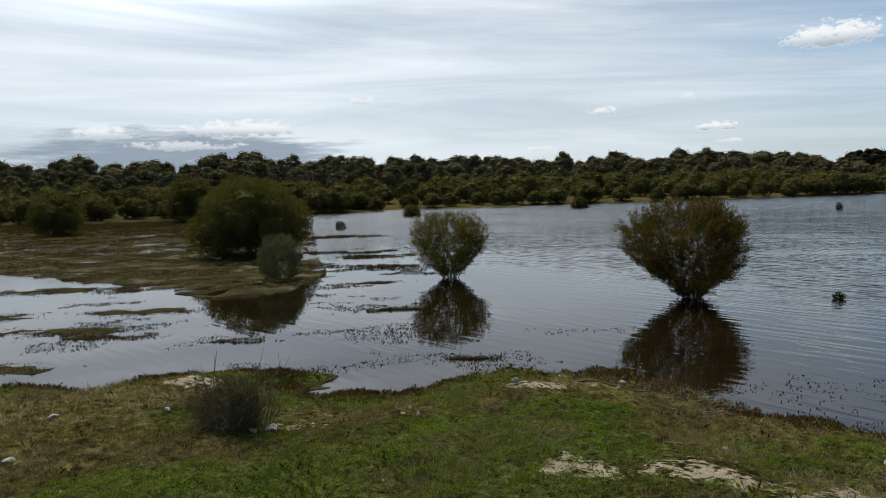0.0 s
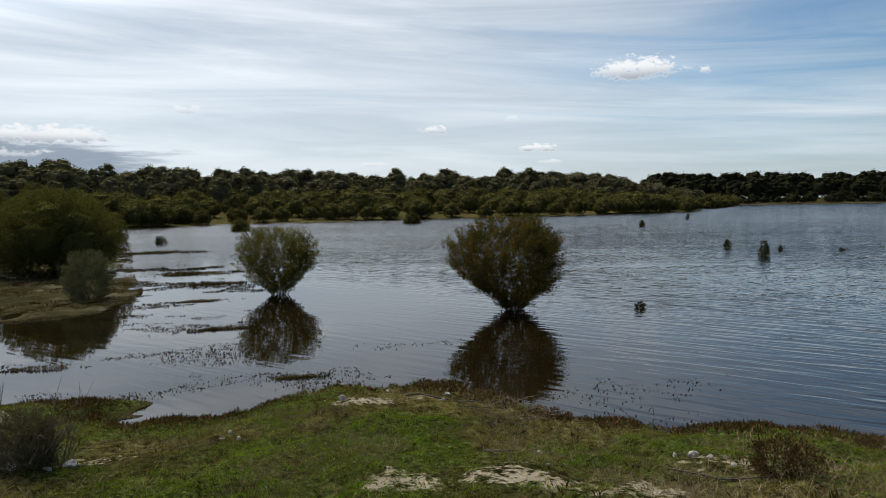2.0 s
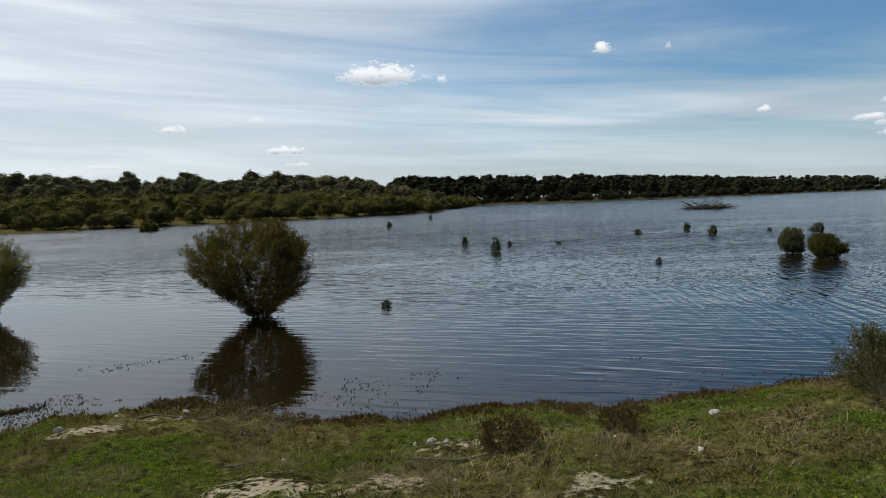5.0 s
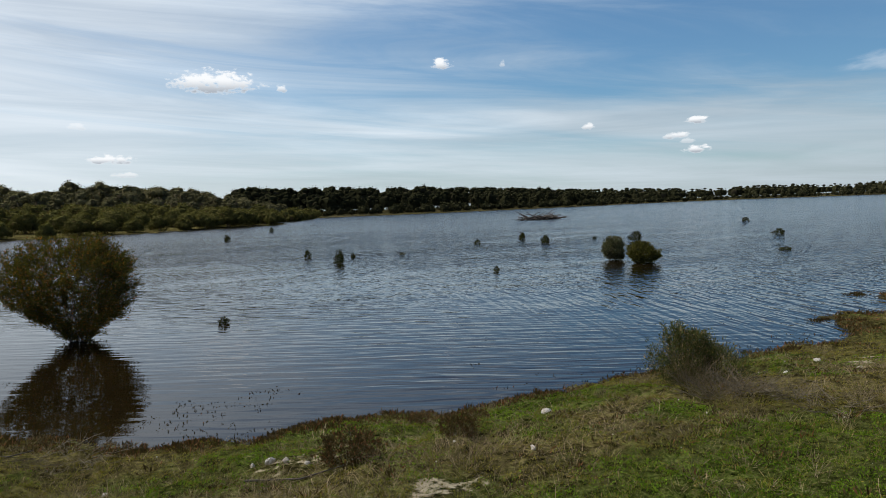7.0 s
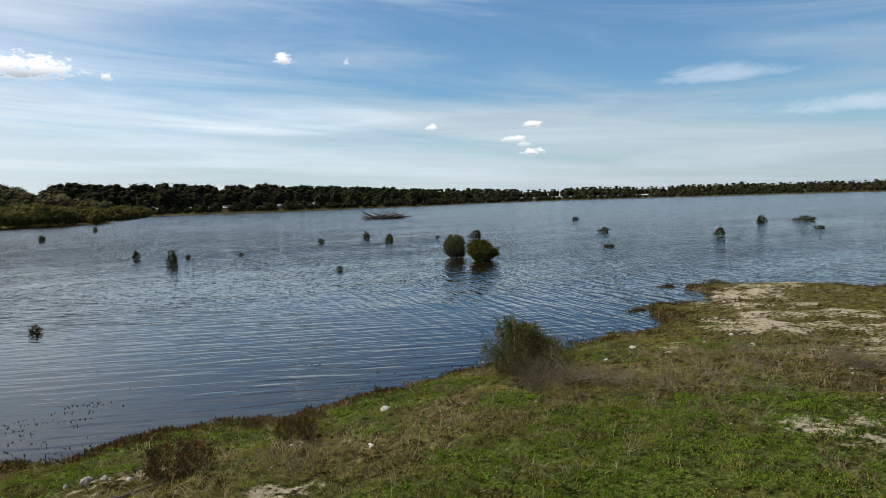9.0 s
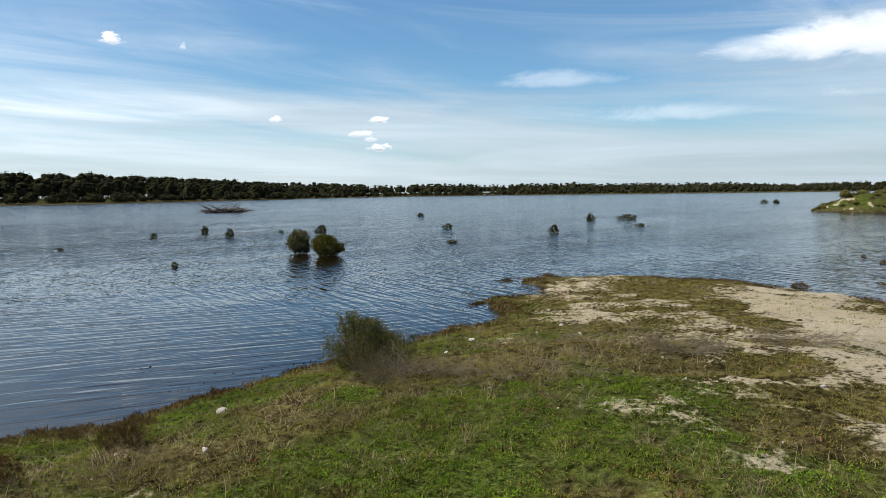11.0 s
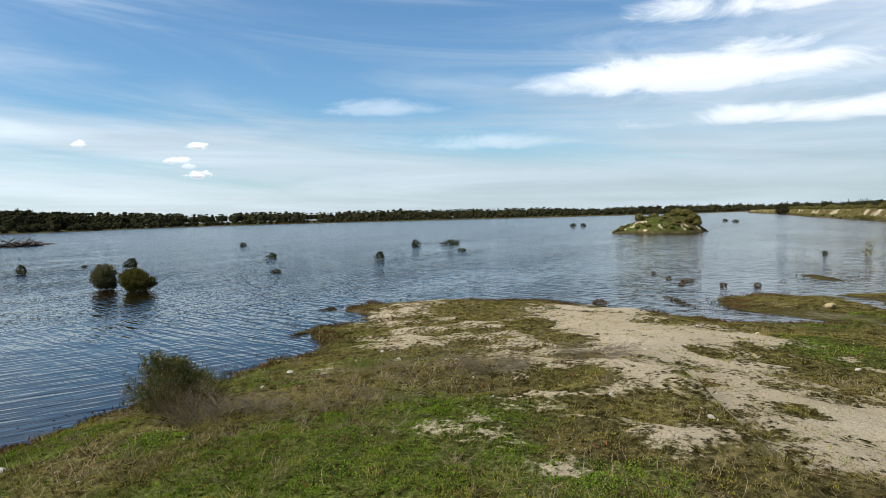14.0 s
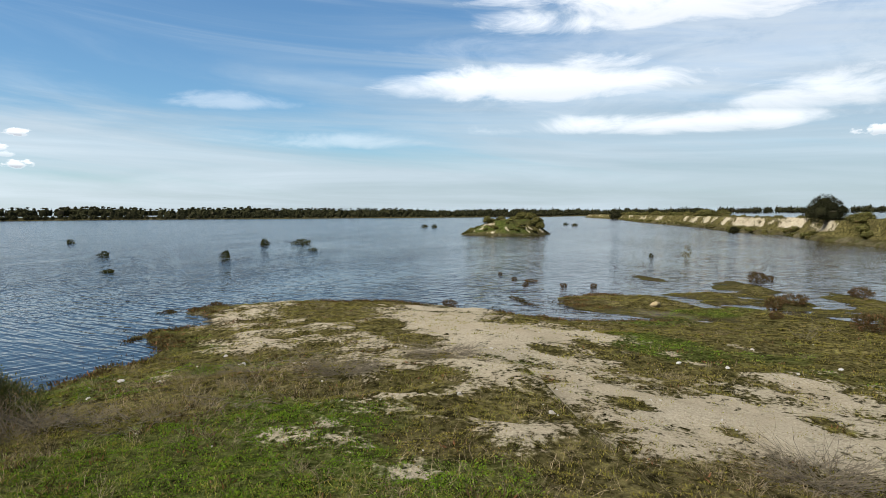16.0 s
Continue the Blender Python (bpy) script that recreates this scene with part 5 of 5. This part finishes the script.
stones = [stone_mesh(k + 1) for k in range(6)]
STONES = [(.61, 6.1, .09, .07), (-.23, 5.3, .05, .05), (-.35, 5.33, .06, .03), (-.3, 5.42, .04, .04), (-2.31, 5.62, .09, .05), (-3.14, 5.43, .12, .05), (-1.33, 5.12, .15, .07), (-1.45, 5.04, .09, .05), (1.85, 4.55, .07, .06), (1.66, 6.45, .09, .06),
    (1.53, 6.1, .06, .04), (1.15, 6.96, .07, .05), (-1.65, 5.02, .2, .05), (-2.9, 4.45, .11, .06), (4.91, 3.25, .13, .06), (2.8, 4.1, .10, .09), (2.84, 3.97, .06, .05), (2.91, 3.82, .07, .04), (2.72, 4.2, .05, .08), (8.4, .83, .11, .08), (8.25, 1.3, .05, .04),
    (9.5, 1.2, .07, .06), (7.75, 1.95, .13, .04), (7.7, 1.55, .12, .035)]
STONES += [(7.1, 2.05, .08, .05), (3.9, 2.65, .06, .04), (8.1, -4.3, .11, .05), (5.25, -1.85, .07, .05), (7.7, .1, .08, .05), (7.7, -4.7, .07, .05), (9.2, -5.95, .08, .05), (7.5, -5.45, .07, .05),
    (7.9, -6.3, .08, .05), (5.85, -1.25, .05, .04), (10.6, -4.15, .1, .06), (8.1, -2.0, .06, .04)]
rng = R(170)
for k in range(110):
    a, d = radians(rng.uniform(60, 130)), rng.uniform(4.5, 13)
    x, y = d * math.sin(a), d * math.cos(a)
    if inside(NEAR_SHORE, np.array([x]), np.array([y]))[0] > 0.4:
        s = rng.uniform(0.012, 0.036)
        STONES.append((x, y, s, s * 0.7))
for k in range(45):
    x, y = rng.uniform(-3.5, 4.5), rng.uniform(3.0, 6.6)
    if inside(NEAR_SHORE, np.array([x]), np.array([y]))[0] > 0.4:
        s = rng.uniform(0.012, 0.035)
        STONES.append((x, y, s, s * 0.7))
sz = lay(np.array([s[0] for s in STONES]), np.array([s[1] for s in STONES]))[0]
for i, (x, y, w, h) in enumerate(STONES):
    ob = tagged(new("stone", stones[i % 6]), "pale rounded limestone lying on the bank", "stone", "stones on the bank")
    ob.location, ob.rotation_euler, ob.scale = (x, y, max(sz[i], 0) + h * 0.05), (0, 0, i * 1.3), (w * 0.8, w * 0.6, h * 0.8)


ochre = stone_mesh(9)
ochre.materials[0] = M_OCHRE
ob = tagged(new("stone", ochre), "ochre block of stone lying in the wet turf", "stone")
ob.location, ob.scale = (13.88, -6.72, max(height(13.88, -6.72), 0) + 0.04), (0.22, 0.2, 0.16)


# ---- grass, straw and weed ----
def scatter(rng, n, az0, az1, r0, r1):
    a = np.radians(rng.uniform(az0, az1, n))
    d = np.sqrt(rng.uniform(r0 ** 2, r1 ** 2, n))
    return d * np.sin(a), d * np.cos(a)


def sward(name, label, mat, seed, near, far, per, radius, keep, length, width, up, lean):
    """Low plants in small cushions: near and far are numbers of cushions, per the blades in each."""
    rng = R(seed)
    x, y = (np.concatenate(c) for c in zip(scatter(rng, near, -38, 134, 2.0, 8.4), scatter(rng, far, 50, 134, 8.4, 19)))
    _, sand, lush, wet = lay(x, y)
    ok = rng.uniform(size=len(x)) < keep(x, y, inside(NEAR_SHORE, x, y), sand, lush, wet)
    x, y = x[ok], y[ok]
    big = np.repeat(np.where(np.hypot(x, y) > 8.4, 1.5, 1.0) * rng.uniform(0.6, 1.3, len(x)), per)
    dx, dy = rng.normal(0, 1, (2, len(big)))
    x, y = np.repeat(x, per) + dx * radius * big, np.repeat(y, per) + dy * radius * big
    z = lay(x, y)[0]
    ok = (z > 0.002) & (inside(NEAR_SHORE, x, y) > -0.1)
    x, y, z, dx, dy, big = x[ok], y[ok], z[ok], dx[ok], dy[ok], big[ok]
    way = np.stack([dx * lean, dy * lean, np.full(len(x), up)], -1) + rng.normal(0, 0.35, (len(x), 3))
    way[:, 2] = np.abs(way[:, 2])
    v, f = leaf_geo(rng, np.stack([x, y, z - 0.004], -1), way, length * np.sqrt(big), width * big)
    tagged(new(name, mesh_np(name, v, f, mat)), label, "grass", kind="stuff")


def bare(sand, floor=0.03):
    return np.clip(1.35 - 2.3 * sand, floor, 1)


sward("clover", "low bright green clover and moss on the bank", M_CLOVER, 181, 30000, 4000, 18, 0.040, lambda x, y, s, sand, lush, wet: bare(sand) * np.clip(lush * 3.0 - 1.2, 0, 1) * np.clip(s * 1.5 - 0.4, 0, 1), 0.016, 0.0095, 0.7, 0.4)
sward("olive_turf", "low olive salt turf between bare sand", M_TURF, 184, 16000, 9000, 15, 0.050, lambda x, y, s, sand, lush, wet: bare(sand, 0.07) * np.clip(1.3 - lush, 0.15, 1), 0.019, 0.0060, 0.7, 0.5)
sward("grass", "short green grass on the bank", M_GRASS, 180, 11000, 1600, 16, 0.028, lambda x, y, s, sand, lush, wet: bare(sand) * (0.2 + 0.6 * lush) * np.clip(s / 0.9, 0.0, 1) * (waves(x, y, 201, 2.4, 3) > -0.2), 0.050, 0.0022, 0.9, 0.5)
sward("dry_tufts", "tufts of dry tan grass among the turf", M_STRAW, 185, 3800, 900, 28, 0.026, lambda x, y, s, sand, lush, wet: bare(sand) * np.clip(waves(x, y, 203, 1.8, 3) * 2.6 + 0.35 - 1.2 * lush, 0.04, 1) * np.where(x > 2.5, 0.7, 1.9) * np.clip(s / 0.8, 0, 1), 0.085, 0.0020, 0.70, 0.55)
sward("edge_grass", "short dry ochre grass along the top of the bank", M_STRAW, 188, 5000, 1500, 16, 0.035, lambda x, y, s, sand, lush, wet: bare(sand) * np.clip(1 - np.abs(s - 0.85) / 0.6, 0, 1) * (x > 1.6) * np.clip(waves(x, y, 208, 1.6, 3) * 2 + 0.7, 0, 1), 0.042, 0.0034, 0.7, 0.6)


def stalks():
    """Long bleached grass stems, each an arching strip, thick in tangled patches."""
    rng = R(182)
    x, y = (np.concatenate(c) for c in zip(scatter(rng, 46000, -38, 134, 2.0, 8.4), scatter(rng, 5000, 50, 134, 8.4, 14)))
    _, sand, lush, _ = lay(x, y)
    s = inside(NEAR_SHORE, x, y)
    thick = np.clip(waves(x, y, 206, 1.3, 3) * 1.6 + 0.75 - 1.5 * lush, 0.04, 1) * np.where((x > 1.8) & (x < 7.5) & (y > 0), 1.0, 0.55)
    ok = rng.uniform(size=len(x)) < bare(sand, 0.01) * thick * np.clip(s - 0.35, 0, 1)
    x, y = x[ok], y[ok]
    n = len(x)
    z = lay(x, y)[0]
    a = rng.uniform(0, 6.283, n) + 0.8 * waves(x, y, 207, 2.0, 2)
    ln, lift, bow = rng.uniform(0.05, 0.19, n), rng.uniform(0.10, 0.9, n), rng.normal(0, 0.5, n)
    wide = rng.uniform(0.0007, 0.0015, n) * np.clip(np.hypot(x, y) / 4.5, 1, 2.2)
    rows = []
    for f in (0.0, 0.4, 0.75, 1.0):
        b = a + bow * f
        px, py = x + np.cos(b) * ln * f * (1.2 - 0.5 * lift), y + np.sin(b) * ln * f * (1.2 - 0.5 * lift)
        pz = z - 0.004 + ln * lift * (f - 0.45 * f * f) * 1.1 + 0.012 * (f > 0)
        k = wide * (1.1 - 0.8 * f)
        rows += [np.stack([px - np.sin(b) * k, py + np.cos(b) * k, pz], -1), np.stack([px + np.sin(b) * k, py - np.cos(b) * k, pz], -1)]
    v = np.stack(rows, 1).reshape(-1, 3)
    q = np.array([[0, 1, 3, 2], [2, 3, 5, 4], [4, 5, 7, 6]])
    f = (np.arange(n)[:, None, None] * 8 + q[None]).reshape(-1, 4)
    tagged(new("straw", mesh_np("straw", v, f, M_STRAW)), "long dry bleached stems tangled in the turf", "grass", kind="stuff")


stalks()
sward("brown_turf", "low brown and reddish samphire at the water's edge", M_SAMPHIRE, 183, 26000, 9000, 16, 0.040, lambda x, y, s, sand, lush, wet: bare(sand, 0.05) * np.clip(1.5 - s / 0.42, 0.02, 1) * (waves(x, y, 205, 2.5, 3) > -0.35), 0.046, 0.010, 0.85, 0.5)


sward("sand_tufts", "tiny dark tufts scattered over the bare sand", M_TURF, 187, 1600, 3200, 12, 0.04, lambda x, y, s, sand, lush, wet: (sand > 0.35) * np.clip(waves(x, y, 221, 1.5, 3) * 2 + 0.5, 0.1, 1), 0.024, 0.008, 0.7, 0.5)


def weed():
    """Emergent water plants in the shallows."""
    rng = R(190)
    xs, ys = [], []
    for x, y, a, b, n in [(1.9, 9.62, 0.35, 0.12, 34), (3.5, 6.5, 0.55, 0.25, 70), (3.0, 7.0, 0.5, 0.3, 30), (-0.07, 8.39, 0.35, 0.1, 30), (0.27, 8.12, 0.25, 0.1, 30), (-0.94, 9.69, 0.3, 0.12, 14), (18.0, 1.6, 0.4, 0.15, 12), (14.2, -4.6, 0.6, 0.2, 22), (3.3, 9.1, 0.15, 0.05, 8), (2.85, 9.3, 0.1, 0.05, 5), (16.6, 1.5, 0.3, 0.15, 10), (6.6, 5.6, 0.2, 0.05, 5)]:
        xs.append(x + rng.normal(0, a, n))
        ys.append(y + rng.normal(0, b, n))
    # a fringe along the bank
    n = 3600
    t = rng.uniform(0, 1, n)
    seg = NEAR_SHORE[3:45]
    cum = np.concatenate([[0], np.cumsum(np.linalg.norm(np.diff(seg, axis=0), axis=1))])
    px, py = (np.interp(t * cum[-1], cum, seg[:, k]) for k in (0, 1))
    px, py = px + rng.normal(0, 0.28, n), py + rng.normal(0, 0.28, n)
    ok = (waves(px, py, 209, 2.2, 3) > 0.2) & (inside(NEAR_SHORE, px, py) < 0.1)
    xs.append(px[ok])
    ys.append(py[ok])
    # the weedy bay
    n = 26000
    bx, by = rng.uniform(-7.5, 1.2, n), 7.2 + 21 * rng.uniform(0, 1, n) ** 1.2
    ok = (waves(bx * 0.55, by, 211, 2.6, 3) > 0.34 + 0.05 * np.abs(bx + 2.2)) & (bx < 1.1 - 0.14 * (by - 8))
    xs.append(bx[ok])
    ys.append(by[ok])
    for x, y, a, b in PATCHES:
        n = int(260 + 500 * min(a * b, 2.0))
        px, py = x + rng.normal(0, 0.55, n) * a, y + rng.normal(0, 0.6, n) * b
        ok = waves(px * 0.7, py * 1.6, 215, 5.0, 3) > -0.15
        xs.append(px[ok])
        ys.append(py[ok])
    x, y = np.concatenate(xs), np.concatenate(ys)
    k = 5
    x, y = np.repeat(x, k) + rng.normal(0, 0.035, len(x) * k), np.repeat(y, k) + rng.normal(0, 0.03, len(y) * k)
    way = rng.normal(0, 0.8, (len(x), 3)) + [0, 0, 0.15]
    way[:, 2] = np.abs(way[:, 2]) * 0.6 + 0.08
    grow = 0.024 + 0.0014 * np.clip(y - 8, 0, 20)
    v, f = leaf_geo(rng, np.stack([x, y, np.full(len(x), -0.004)], -1), way, grow, grow * 0.42)
    tagged(new("water_weed", mesh_np("water_weed", v, f, M_WEED)), "brown-green water weed breaking the surface of the shallows", "water weed", kind="stuff")
    rng = R(191)
    n = 260000
    my = 13.5 + 50 * rng.uniform(0, 1, n) ** 1.5
    mx = -2.5 - rng.uniform(0, 1, n) * (8 + 0.55 * my)
    px = np.concatenate([x + rng.uniform(-1, 1, 700) * a * 1.2 for x, y, a, b in PATCHES])
    py = np.concatenate([y + rng.uniform(-1, 1, 700) * b * 1.2 for x, y, a, b in PATCHES])
    mx, my = np.concatenate([mx, px]), np.concatenate([my, py])
    z = lay(mx, my)[0]
    ok = (z > -0.012) & (waves(mx, my, 213, 1.6, 4) > -0.1) & (inside(NEAR_SHORE, mx, my) < -0.05)
    mx, my, z = mx[ok], my[ok], z[ok]
    way = rng.normal(0, 0.5, (len(mx), 3)) + [0, 0, 0.8]
    way[:, 2] = np.abs(way[:, 2])
    grow = 0.045 + 0.003 * np.clip(my - 14, 0, 40)
    v, f = leaf_geo(rng, np.stack([mx, my, np.maximum(z, 0) - 0.005], -1), way, grow, grow * 0.2)
    tagged(new("marsh_turf", mesh_np("marsh_turf", v, f, M_MARSH)), "low brown-green turf of the flooded marsh", "turf", kind="stuff")


weed()
